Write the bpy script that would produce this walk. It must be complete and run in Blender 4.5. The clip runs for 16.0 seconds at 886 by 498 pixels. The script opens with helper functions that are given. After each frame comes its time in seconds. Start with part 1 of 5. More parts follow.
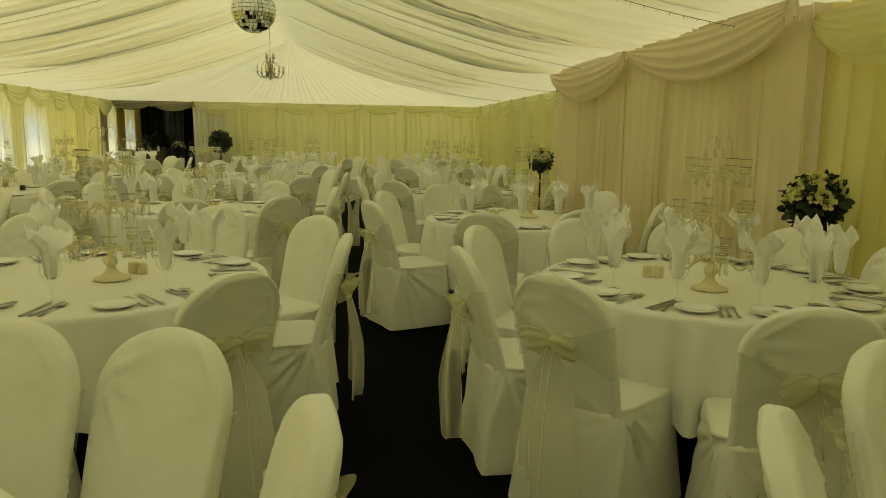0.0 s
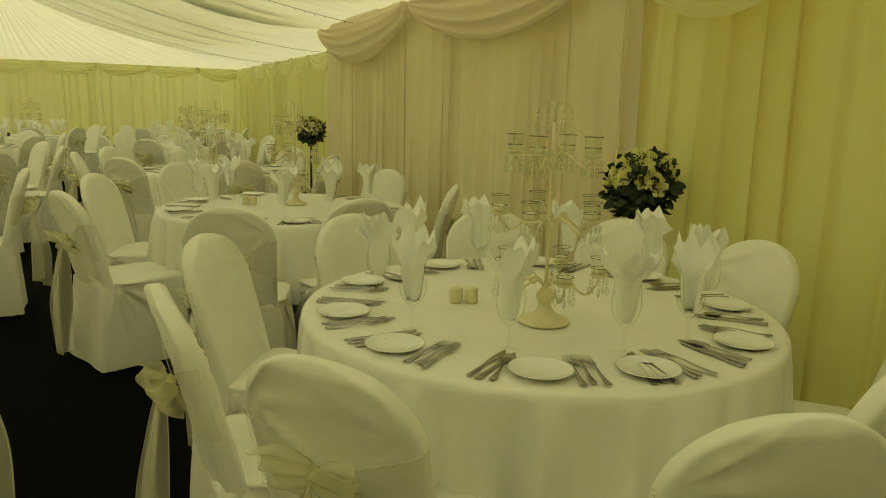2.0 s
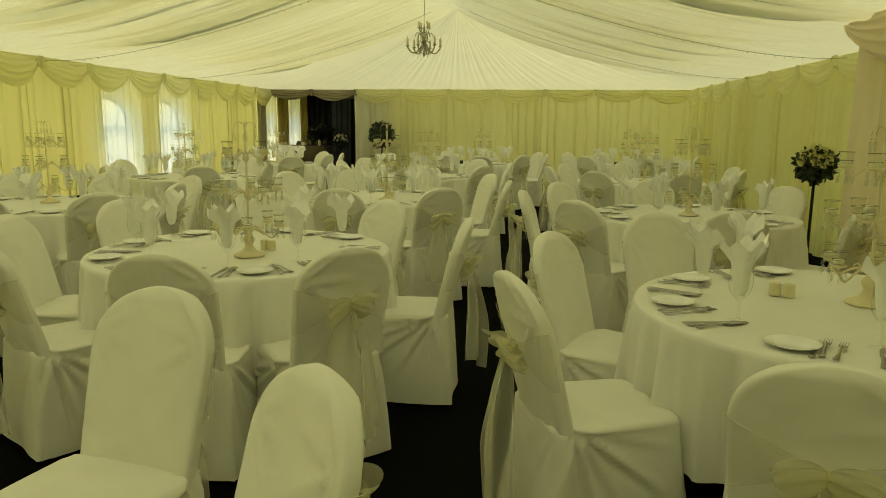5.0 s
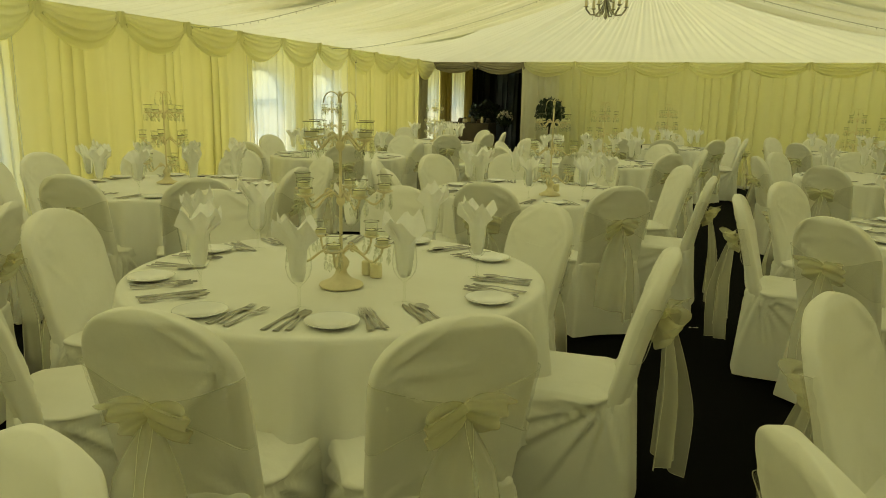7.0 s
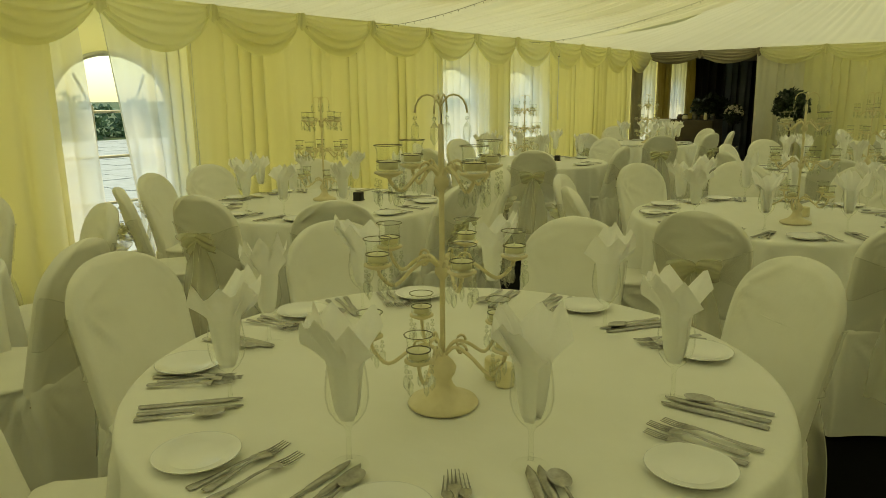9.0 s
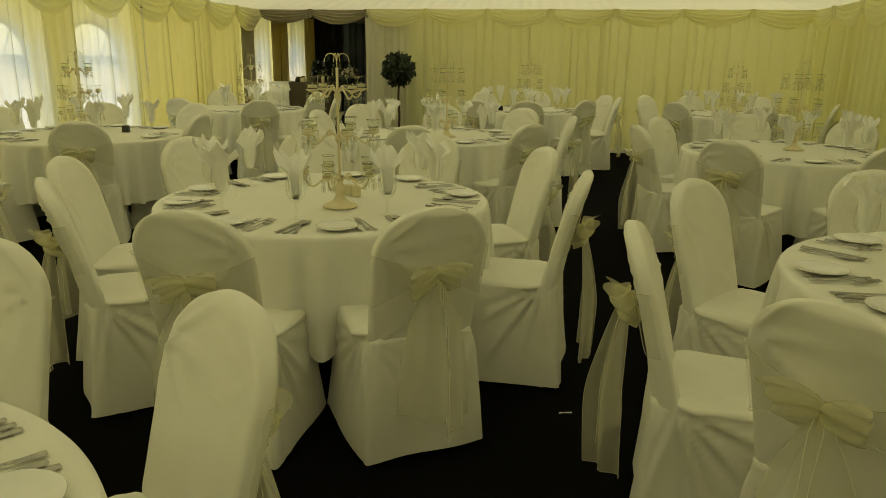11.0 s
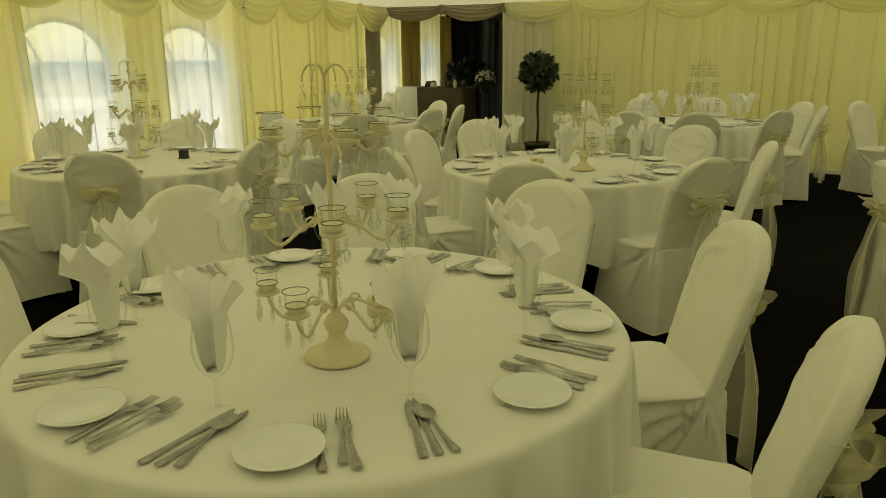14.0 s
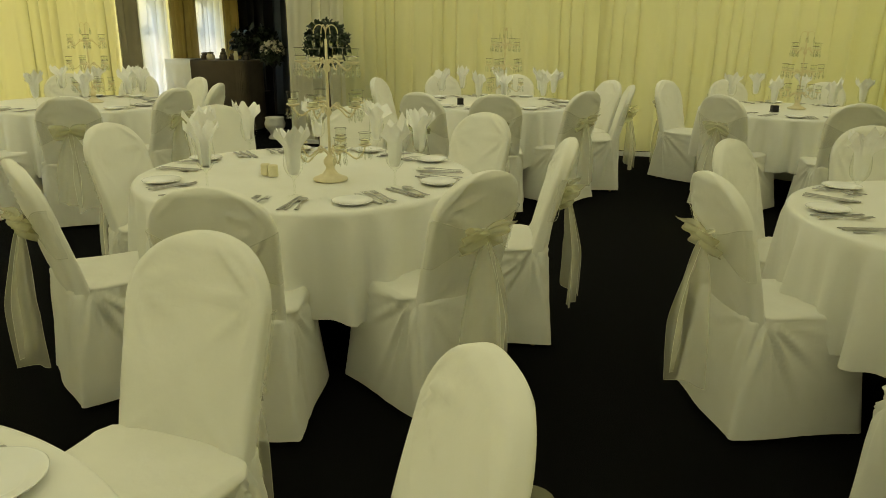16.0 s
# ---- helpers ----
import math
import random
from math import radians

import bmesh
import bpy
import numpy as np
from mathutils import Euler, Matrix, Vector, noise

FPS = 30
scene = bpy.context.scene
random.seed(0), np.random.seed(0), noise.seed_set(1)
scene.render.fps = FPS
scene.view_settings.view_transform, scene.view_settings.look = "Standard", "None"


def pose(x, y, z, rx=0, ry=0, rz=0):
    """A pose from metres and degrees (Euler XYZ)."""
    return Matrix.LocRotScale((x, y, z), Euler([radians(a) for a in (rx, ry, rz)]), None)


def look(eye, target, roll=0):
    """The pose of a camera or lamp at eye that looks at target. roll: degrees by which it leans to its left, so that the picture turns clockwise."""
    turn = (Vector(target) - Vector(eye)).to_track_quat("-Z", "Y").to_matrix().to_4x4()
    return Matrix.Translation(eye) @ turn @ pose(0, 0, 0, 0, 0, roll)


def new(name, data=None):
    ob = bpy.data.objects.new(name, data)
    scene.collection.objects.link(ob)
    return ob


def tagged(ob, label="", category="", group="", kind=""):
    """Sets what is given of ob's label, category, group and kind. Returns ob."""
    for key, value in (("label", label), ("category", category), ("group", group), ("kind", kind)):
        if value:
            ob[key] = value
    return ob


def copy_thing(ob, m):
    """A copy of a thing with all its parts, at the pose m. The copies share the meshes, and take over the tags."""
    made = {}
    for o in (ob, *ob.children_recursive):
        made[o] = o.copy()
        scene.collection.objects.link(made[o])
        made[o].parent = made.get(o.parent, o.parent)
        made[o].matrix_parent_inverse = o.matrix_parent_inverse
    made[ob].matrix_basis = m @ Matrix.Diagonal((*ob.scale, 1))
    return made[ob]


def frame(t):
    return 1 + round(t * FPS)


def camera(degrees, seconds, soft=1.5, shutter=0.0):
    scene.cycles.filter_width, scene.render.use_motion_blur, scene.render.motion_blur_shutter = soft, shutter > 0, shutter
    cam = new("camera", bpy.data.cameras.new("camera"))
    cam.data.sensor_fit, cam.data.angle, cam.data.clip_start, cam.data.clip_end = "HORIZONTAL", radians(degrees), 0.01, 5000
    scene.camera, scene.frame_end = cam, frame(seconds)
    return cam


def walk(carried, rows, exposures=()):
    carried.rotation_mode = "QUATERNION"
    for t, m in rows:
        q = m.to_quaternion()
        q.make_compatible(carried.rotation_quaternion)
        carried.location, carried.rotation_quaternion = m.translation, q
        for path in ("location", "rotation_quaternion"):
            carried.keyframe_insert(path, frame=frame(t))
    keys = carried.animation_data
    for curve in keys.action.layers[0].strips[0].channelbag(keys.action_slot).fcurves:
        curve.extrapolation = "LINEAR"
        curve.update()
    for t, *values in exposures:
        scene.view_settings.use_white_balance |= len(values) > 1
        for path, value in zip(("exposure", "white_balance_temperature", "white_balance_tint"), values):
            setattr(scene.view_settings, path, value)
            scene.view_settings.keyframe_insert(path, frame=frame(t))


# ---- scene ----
cam = camera(63.8, 16.0, 0.75)
PATH = [
    (0, (0.747, 1.106, 1.394), (1.031, 3.062, 1.084), 0.8),
    (0.5, (0.883, 1.434, 1.389), (1.423, 3.327, 1.033), 0.4),
    (1, (0.97, 1.735, 1.402), (1.805, 3.521, 1.066), 0.7),
    (1.5, (1.066, 1.984, 1.392), (1.982, 3.732, 1.066), 0.4),
    (2, (1.127, 2.197, 1.385), (1.99, 3.96, 1.002), 1.5),
    (2.5, (1.117, 2.465, 1.384), (1.859, 4.288, 1.03), 1.9),
    (3, (1.125, 2.733, 1.384), (1.629, 4.63, 1.0), 1.1),
    (3.5, (1.135, 3.024, 1.41), (1.377, 4.982, 1.085), 2.2),
    (4, (1.098, 3.303, 1.396), (1.158, 5.271, 1.045), 1.0),
    (4.2, (1.065, 3.452, 1.401), (1.034, 5.424, 1.069), 0.7),
    (5.9, (0.915, 4.51, 1.403), (0.64, 6.47, 1.03), 0.4),
    (6.3, (0.819, 4.774, 1.404), (0.537, 6.717, 1.019), 0.3),
    (6.5, (0.802, 4.906, 1.406), (0.362, 6.825, 1.05), 0.8),
    (7, (0.782, 5.208, 1.395), (0.109, 7.046, 0.987), 1.3),
    (7.5, (0.732, 5.493, 1.402), (0.031, 7.32, 0.987), 1.0),
    (8, (0.721, 5.746, 1.405), (-0.251, 7.443, 0.989), 3.2),
    (8.5, (0.646, 5.957, 1.394), (-0.509, 7.526, 0.944), 1.7),
    (9, (0.511, 6.187, 1.412), (-0.677, 7.74, 0.993), -0.5),
    (9.5, (0.487, 6.517, 1.403), (-0.48, 8.21, 0.959), -0.7),
    (10, (0.504, 6.864, 1.415), (0.027, 8.738, 0.907), 1.3),
    (10.2, (0.501, 6.999, 1.388), (0.208, 8.916, 0.9), 1.6),
    (10.9, (0.73, 7.16, 1.40), (0.40, 9.06, 0.886), 0.9),
    (11.5, (0.875, 7.42, 1.41), (0.42, 9.29, 0.88), 0.5),
    (12.3, (0.897, 7.936, 1.42), (0.302, 9.766, 0.875), 0.1),
    (12.5, (0.859, 8.028, 1.435), (0.278, 9.866, 0.904), 1.3),
    (13, (0.764, 8.257, 1.439), (0.075, 10.061, 0.919), 1.0),
    (13.5, (0.667, 8.539, 1.449), (-0.22, 10.255, 0.932), -0.8),
    (14, (0.582, 8.839, 1.43), (-0.165, 10.619, 0.908), -0.4),
    (14.5, (0.548, 9.187, 1.417), (0.067, 11.057, 0.894), -1.4),
    (15, (0.586, 9.57, 1.419), (0.169, 11.456, 0.901), 0.6),
    (15.5, (0.679, 9.818, 1.418), (0.288, 11.699, 0.86), -0.6),
    (16, (0.696, 10.167, 1.41), (0.39, 12.052, 0.816), 0.7),
]
walk(cam, [(t, look(eye, target, roll)) for t, eye, target, roll in PATH], [(0.0, 0.31, 12500, 2), (0.6, 0.44, 12700, 1), (2.0, 0.55, 12500, 0), (4.0, 0.39, 12500, -4), (6.5, 0.44, 12600, -4), (8.5, 0.21, 12500, -6), (10.0, 0.07, 13600, 1), (12.5, 0.52, 9100, 9), (14.5, 0.25, 12000, 4), (16.0, 0.66, 9200, 10)])

# ---- light ----
world = bpy.data.worlds.new("sky")
scene.world = world
world.use_nodes = True
wn, wl = world.node_tree.nodes, world.node_tree.links
sky_tex = wn.new("ShaderNodeTexSky")
sky_tex.sky_type = "NISHITA"
sky_tex.sun_disc = False
sky_tex.sun_elevation, sky_tex.sun_rotation = radians(61), radians(-59)
wl.new(sky_tex.outputs[0], wn["Background"].inputs[0])
wn["Background"].inputs[1].default_value = 0.28
sun = new("sun", bpy.data.lights.new("sun", "SUN"))
sun.data.energy, sun.data.angle, sun.data.color = 2.2, radians(10), (1.0, 0.93, 0.80)
sun.matrix_world = look((-11.5, 16, 24), (0, 9, 0))


# ---- materials ----
def material(name):
    m = bpy.data.materials.new(name)
    m.use_nodes = True
    return m, m.node_tree.nodes, m.node_tree.links, m.node_tree.nodes["Principled BSDF"]


def ramp(nodes, links, source, low, high, a=0.3, b=0.7):
    r = nodes.new("ShaderNodeValToRGB")
    r.color_ramp.elements[0].position, r.color_ramp.elements[0].color = a, (*low, 1)
    r.color_ramp.elements[1].position, r.color_ramp.elements[1].color = b, (*high, 1)
    links.new(source, r.inputs[0])
    return r.outputs[0]


def noise_of(nodes, links, scale, detail=4, stretch=(1, 1, 1)):
    co = nodes.new("ShaderNodeTexCoord")
    mp = nodes.new("ShaderNodeMapping")
    mp.inputs["Scale"].default_value = stretch
    tx = nodes.new("ShaderNodeTexNoise")
    tx.inputs["Scale"].default_value, tx.inputs["Detail"].default_value = scale, detail
    links.new(co.outputs["Object"], mp.inputs[0])
    links.new(mp.outputs[0], tx.inputs[0])
    return tx.outputs[0]


def bumped(nodes, links, heights, strength, distance, shader):
    bp = nodes.new("ShaderNodeBump")
    bp.inputs["Strength"].default_value, bp.inputs["Distance"].default_value = strength, distance
    links.new(heights, bp.inputs["Height"])
    links.new(bp.outputs[0], shader.inputs["Normal"])
    return bp


def plain(name, low, high, rough=0.5, metal=0.0, scale=30, bump=0.0, distance=0.002, stretch=(1, 1, 1)):
    m, n, l, b = material(name)
    s = noise_of(n, l, scale, 4, stretch)
    l.new(ramp(n, l, s, low, high), b.inputs["Base Color"])
    b.inputs["Roughness"].default_value, b.inputs["Metallic"].default_value = rough, metal
    if bump:
        bumped(n, l, s, bump, distance, b)
    return m


def cloth(name, low, high, through_share, scale=6, weave=900, bump=0.25, clear=0.0, rough=0.85, dye=None):
    """Woven fabric: matt, with a share of light passing through, and a share of open weave."""
    m, n, l, b = material(name)
    big = noise_of(n, l, scale, 3)
    colour = ramp(n, l, big, low, high)
    l.new(colour, b.inputs["Base Color"])
    b.inputs["Roughness"].default_value = rough
    b.inputs["Sheen Weight"].default_value = 0.1
    fine = noise_of(n, l, weave, 2)
    bp = bumped(n, l, fine, bump, 0.0006, b)
    wide = noise_of(n, l, scale * 4, 3)
    bp2 = n.new("ShaderNodeBump")
    bp2.inputs["Strength"].default_value, bp2.inputs["Distance"].default_value = 0.35, 0.006
    l.new(wide, bp2.inputs["Height"])
    l.new(bp2.outputs[0], bp.inputs["Normal"])
    last = b.outputs[0]
    if through_share:
        tr = n.new("ShaderNodeBsdfTranslucent")
        if dye:
            tr.inputs[0].default_value = (*dye, 1)
        else:
            l.new(colour, tr.inputs[0])
        mx = n.new("ShaderNodeMixShader")
        mx.inputs[0].default_value = through_share
        l.new(last, mx.inputs[1])
        l.new(tr.outputs[0], mx.inputs[2])
        last = mx.outputs[0]
    if clear:
        tp = n.new("ShaderNodeBsdfTransparent")
        mx = n.new("ShaderNodeMixShader")
        mx.inputs[0].default_value = clear
        l.new(last, mx.inputs[1])
        l.new(tp.outputs[0], mx.inputs[2])
        last = mx.outputs[0]
    l.new(last, n["Material Output"].inputs[0])
    return m


def clear_glass(name, colour=(1, 1, 1), clear=0.82, rough=0.03):
    """Thin glass: mostly clear, with a gloss that grows towards the edge."""
    m, n, l, b = material(name)
    tp, gl, mx = n.new("ShaderNodeBsdfTransparent"), n.new("ShaderNodeBsdfGlossy"), n.new("ShaderNodeMixShader")
    tp.inputs[0].default_value = (*colour, 1)
    gl.inputs["Roughness"].default_value = rough
    lw = n.new("ShaderNodeLayerWeight")
    lw.inputs[0].default_value = 1 - clear
    cap = n.new("ShaderNodeMath")
    cap.operation, cap.inputs[1].default_value = "MULTIPLY", 0.38
    l.new(lw.outputs["Fresnel"], cap.inputs[0])
    l.new(cap.outputs[0], mx.inputs[0])
    l.new(tp.outputs[0], mx.inputs[1])
    l.new(gl.outputs[0], mx.inputs[2])
    l.new(mx.outputs[0], n["Material Output"].inputs[0])
    return m


M_CEIL = cloth("ivory_lining", (0.71, 0.73, 0.585), (0.76, 0.775, 0.64), 0.35, 2, dye=(0.72, 0.735, 0.53))
M_WALL = cloth("yellow_lining", (0.82, 0.785, 0.56), (0.86, 0.83, 0.65), 0.64, 2, dye=(0.82, 0.795, 0.585))
M_GOLDWALL = cloth("gold_lining", (0.80, 0.73, 0.42), (0.86, 0.79, 0.50), 0.5, 2, dye=(0.90, 0.79, 0.40))
# yellow lining again; the sun this wall lacks is put into a brighter dye
M_EAST = cloth("yellow_lining_lifted", (0.84, 0.785, 0.54), (0.88, 0.83, 0.62), 0.72, 2, dye=(0.93, 0.86, 0.56))
M_PVC = cloth("tent_wall_sheeting", (0.74, 0.70, 0.52), (0.80, 0.76, 0.58), 0.7, 2, bump=0.05, rough=0.5, dye=(0.84, 0.83, 0.56))
M_SHEER = cloth("white_sheer", (0.88, 0.88, 0.81), (0.91, 0.91, 0.85), 0.86, 3, clear=0.24, dye=(0.88, 0.89, 0.86))
M_VAL = cloth("ivory_valance", (0.91, 0.89, 0.63), (0.94, 0.92, 0.70), 0.6, 3, dye=(0.88, 0.865, 0.58))
M_DRAPE = cloth("ivory_drape", (0.76, 0.74, 0.60), (0.82, 0.80, 0.67), 0.25, 3)
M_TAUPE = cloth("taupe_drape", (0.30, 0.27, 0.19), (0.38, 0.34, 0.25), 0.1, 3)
M_OCHRE = cloth("ochre_lining", (0.42, 0.33, 0.13), (0.50, 0.40, 0.18), 0.2, 3)
M_SLATE = cloth("slate_curtain", (0.10, 0.12, 0.14), (0.16, 0.18, 0.20), 0.1, 3)
M_PINK = cloth("beige_drape", (0.86, 0.745, 0.56), (0.90, 0.79, 0.62), 0.3, 2)
M_COVER = cloth("white_chair_cover", (0.84, 0.835, 0.745), (0.90, 0.895, 0.81), 0.04, 5)
M_TCLOTH = cloth("white_tablecloth", (0.86, 0.86, 0.78), (0.90, 0.90, 0.83), 0.06, 4)
M_NAPKIN = cloth("white_napkin", (0.94, 0.94, 0.91), (0.96, 0.96, 0.93), 0.14, 12)
M_ORGANZA = cloth("yellow_organza", (0.82, 0.79, 0.52), (0.86, 0.83, 0.60), 0.4, 8, clear=0.89)
M_TAIL = cloth("organza_tail", (0.90, 0.885, 0.72), (0.93, 0.915, 0.78), 0.5, 8, clear=0.66)
M_BOW = cloth("yellow_organza_bow", (0.92, 0.90, 0.64), (0.95, 0.93, 0.72), 0.5, 8, clear=0.55)
M_ORGANZA_EDGE = cloth("organza_edge", (0.90, 0.88, 0.72), (0.93, 0.91, 0.78), 0.3, 8, clear=0.4)
M_KNOT = cloth("organza_knot", (0.91, 0.89, 0.60), (0.93, 0.91, 0.68), 0.5, 20, clear=0.3)
M_CARPET = plain("black_carpet", (0.0025, 0.0026, 0.0026), (0.006, 0.006, 0.006), 1.0, 0, 300, 0.6, 0.004)
M_CARPET.node_tree.nodes["Principled BSDF"].inputs["Specular IOR Level"].default_value = 0.05
M_CHINA = plain("white_china", (0.82, 0.83, 0.80), (0.85, 0.86, 0.83), 0.18, 0, 8)
M_STEEL = plain("cutlery_steel", (0.30, 0.295, 0.27), (0.44, 0.43, 0.40), 0.28, 1.0, 90)
M_CREAM = plain("cream_metal", (0.72, 0.64, 0.42), (0.80, 0.72, 0.50), 0.45, 0, 40, 0.2, 0.001)
M_GLASS = clear_glass("clear_glass", (0.98, 0.985, 0.97), clear=0.93)
M_CUP = clear_glass("cup_glass", (0.97, 0.98, 0.95), clear=0.9)
M_CRYSTAL = clear_glass("crystal", (0.95, 0.96, 0.93), clear=0.55)
M_WAX = plain("candle_wax", (0.80, 0.76, 0.56), (0.85, 0.81, 0.62), 0.5, 0, 30)
M_RIM = plain("glass_rim", (0.22, 0.21, 0.14), (0.34, 0.32, 0.24), 0.2, 0.3, 30)
M_BLACK = plain("black_paint", (0.008, 0.008, 0.008), (0.02, 0.02, 0.02), 0.4, 0, 30)
M_IRON = plain("wrought_iron", (0.10, 0.09, 0.06), (0.22, 0.2, 0.14), 0.45, 0.6, 60, 0.2)
M_PEWTER = plain("pale_pewter", (0.36, 0.34, 0.25), (0.52, 0.49, 0.38), 0.4, 0.5, 60, 0.2)
M_LEAF = plain("dark_leaf", (0.010, 0.022, 0.010), (0.03, 0.055, 0.022), 0.5, 0, 40)
M_ROSE = plain("cream_rose", (0.86, 0.82, 0.32), (0.92, 0.90, 0.56), 0.7, 0, 25)
M_WHITEROSE = plain("white_rose", (0.82, 0.81, 0.70), (0.90, 0.89, 0.80), 0.7, 0, 25)
M_HEDGE = plain("hedge_leaf", (0.10, 0.17, 0.08), (0.20, 0.29, 0.15), 0.5, 0, 4)
M_BARK = plain("bark", (0.06, 0.04, 0.025), (0.12, 0.09, 0.06), 0.9, 0, 60, 0.5)
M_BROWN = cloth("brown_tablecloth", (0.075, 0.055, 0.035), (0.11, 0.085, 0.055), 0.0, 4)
M_DARKCURTAIN = cloth("black_curtain", (0.008, 0.009, 0.012), (0.016, 0.017, 0.02), 0.0, 3)
M_WHITEFRAME = plain("white_window_bar", (0.75, 0.76, 0.75), (0.82, 0.82, 0.80), 0.4, 0, 20)
M_PANE = clear_glass("window_film", (0.70, 0.85, 1.0), clear=0.9, rough=0.05)
M_MIRROR = plain("mirror_tile", (0.75, 0.76, 0.74), (0.85, 0.86, 0.84), 0.06, 1.0, 50)
M_GRASS = plain("grass", (0.05, 0.09, 0.025), (0.11, 0.15, 0.05), 0.9, 0, 3, 0.5, 0.05)
M_PAVING = plain("pale_paving", (0.48, 0.47, 0.43), (0.60, 0.58, 0.54), 0.85, 0, 5, 0.3, 0.004)
M_GOLD = plain("brass_leg", (0.35, 0.25, 0.09), (0.5, 0.38, 0.16), 0.35, 0.9, 40)
M_CERAMIC = plain("cream_ceramic", (0.72, 0.66, 0.42), (0.80, 0.74, 0.52), 0.4, 0, 30)
M_WIRE = plain("green_wire", (0.20, 0.21, 0.12), (0.30, 0.31, 0.20), 0.6, 0, 30)
M_POT = plain("dark_pot", (0.03, 0.025, 0.02), (0.06, 0.05, 0.04), 0.6, 0, 20)
M_WALLDARK = plain("blackout_panel", (0.02, 0.02, 0.022), (0.04, 0.04, 0.042), 0.6, 0, 8)
M_STONE = plain("white_ceramic_ornament", (0.7, 0.7, 0.66), (0.8, 0.8, 0.76), 0.5, 0, 10)


# ---- mesh helpers ----
def mesh_ob(name, verts, faces, mat, parent=None, label="", smooth=True):
    me = bpy.data.meshes.new(name)
    me.from_pydata([tuple(v) for v in verts], [], faces)
    me.materials.append(mat)
    if smooth:
        me.polygons.foreach_set("use_smooth", [True] * len(me.polygons))
    me.update()
    ob = new(name, me)
    if parent is not None:
        ob.parent = parent
    if label:
        ob["label"] = label
    return ob


def part(name, bm, mat, parent=None, label="", smooth=True):
    me = bpy.data.meshes.new(name)
    bm.to_mesh(me)
    bm.free()
    me.materials.append(mat)
    if smooth:
        me.polygons.foreach_set("use_smooth", [True] * len(me.polygons))
    ob = new(name, me)
    if parent is not None:
        ob.parent = parent
    if label:
        ob["label"] = label
    return ob


def share(ob, m, parent=None):
    """Another object on the same mesh."""
    o = new(ob.name.split(".")[0], ob.data)
    o.matrix_basis = m
    if parent is not None:
        o.parent = parent
    if "label" in ob:
        o["label"] = ob["label"]
    return o


def grid(bm, pts, close=False, flip=False):
    """A sheet from rows of points."""
    rows = [[bm.verts.new(p) for p in r] for r in pts]
    for a, b in zip(rows, rows[1:]):
        n = len(a)
        for i in range(n if close else n - 1):
            q = (a[i], a[(i + 1) % n], b[(i + 1) % n], b[i])
            bm.faces.new(q[::-1] if flip else q)
    return rows


def lathe(bm, profile, n=20, at=(0, 0, 0)):
    rows = []
    for r, z in profile:
        rows.append([(at[0] + r * math.cos(2 * math.pi * i / n), at[1] + r * math.sin(2 * math.pi * i / n), at[2] + z) for i in range(n)])
    return grid(bm, rows, close=True)


def tube(bm, pts, r, n=6, r2=None):
    pts = [Vector(p) for p in pts]
    rows = []
    for i, p in enumerate(pts):
        d = (pts[min(i + 1, len(pts) - 1)] - pts[max(i - 1, 0)]).normalized()
        a = d.cross(Vector((0, 0, 1)) if abs(d.z) < 0.9 else Vector((1, 0, 0))).normalized()
        b = d.cross(a)
        k = i / max(1, len(pts) - 1)
        rr = r if r2 is None else r + (r2 - r) * k
        rows.append([p + rr * (math.cos(2 * math.pi * j / n) * a + math.sin(2 * math.pi * j / n) * b) for j in range(n)])
    rows = grid(bm, rows, close=True)
    bm.faces.new(rows[0][::-1])
    bm.faces.new(rows[-1])


def box(bm, x0, y0, z0, x1, y1, z1, bevel=0.0):
    vs = bmesh.ops.create_cube(bm, size=1, matrix=Matrix.LocRotScale(((x0 + x1) / 2, (y0 + y1) / 2, (z0 + z1) / 2), None, (x1 - x0, y1 - y0, z1 - z0)))["verts"]
    if bevel:
        es = list({e for v in vs for e in v.link_edges})
        bmesh.ops.bevel(bm, geom=es, offset=bevel, segments=2, affect="EDGES", profile=0.5)


def empty(name, m, label, category, group="", kind=""):
    e = new(name)
    e.matrix_basis = m
    return tagged(e, label, category, group, kind)


def wave(seed, count, low, high):
    """A fixed sum of sines: uneven folds."""
    rg = random.Random(seed)
    terms = [(rg.uniform(low, high), rg.uniform(0, 6.28), rg.uniform(0.5, 1.0)) for _ in range(count)]
    total = sum(t[2] for t in terms)
    return lambda s: sum(a * math.sin(f * s + p) for f, p, a in terms) / total


# ---- the tent ----
XL, XR, Y0, Y1 = -4.6, 4.2, -1.2, 18.9
PX, PY0, PY1 = 3.45, 5.02, 9.85
EAVE, RIDGE, RX, HIP = 2.13, 3.2, -0.2, 15.5

bm = bmesh.new()
box(bm, XL - 0.4, Y0 - 0.4, -0.06, XR + 0.4, 23.2, 0.0)
tagged(part("floor", bm, M_CARPET, smooth=False), "black carpet laid over the whole tent floor", "floor", kind="structure")
bm = bmesh.new()
box(bm, -400, -400, -0.3, 400, 400, -0.07)
tagged(part("ground", bm, M_GRASS, smooth=False), "grass field outside around the tent", "ground", kind="structure")
bm = bmesh.new()
for i in range(22):
    for j in range(28):
        o_ = 0.004 * math.sin(3.1 * i + 1.7 * j)
        box(bm, -5.0 - 0.9 * (i + 1) + 0.012, -1 + 1.1 * j + 0.012, -0.07, -5.0 - 0.9 * i - 0.012, -1 + 1.1 * (j + 1) - 0.012, -0.03 + o_)
tagged(part("pavement", bm, M_PAVING, smooth=False), "pale stone paving slabs outside the windows", "pavement", kind="structure")


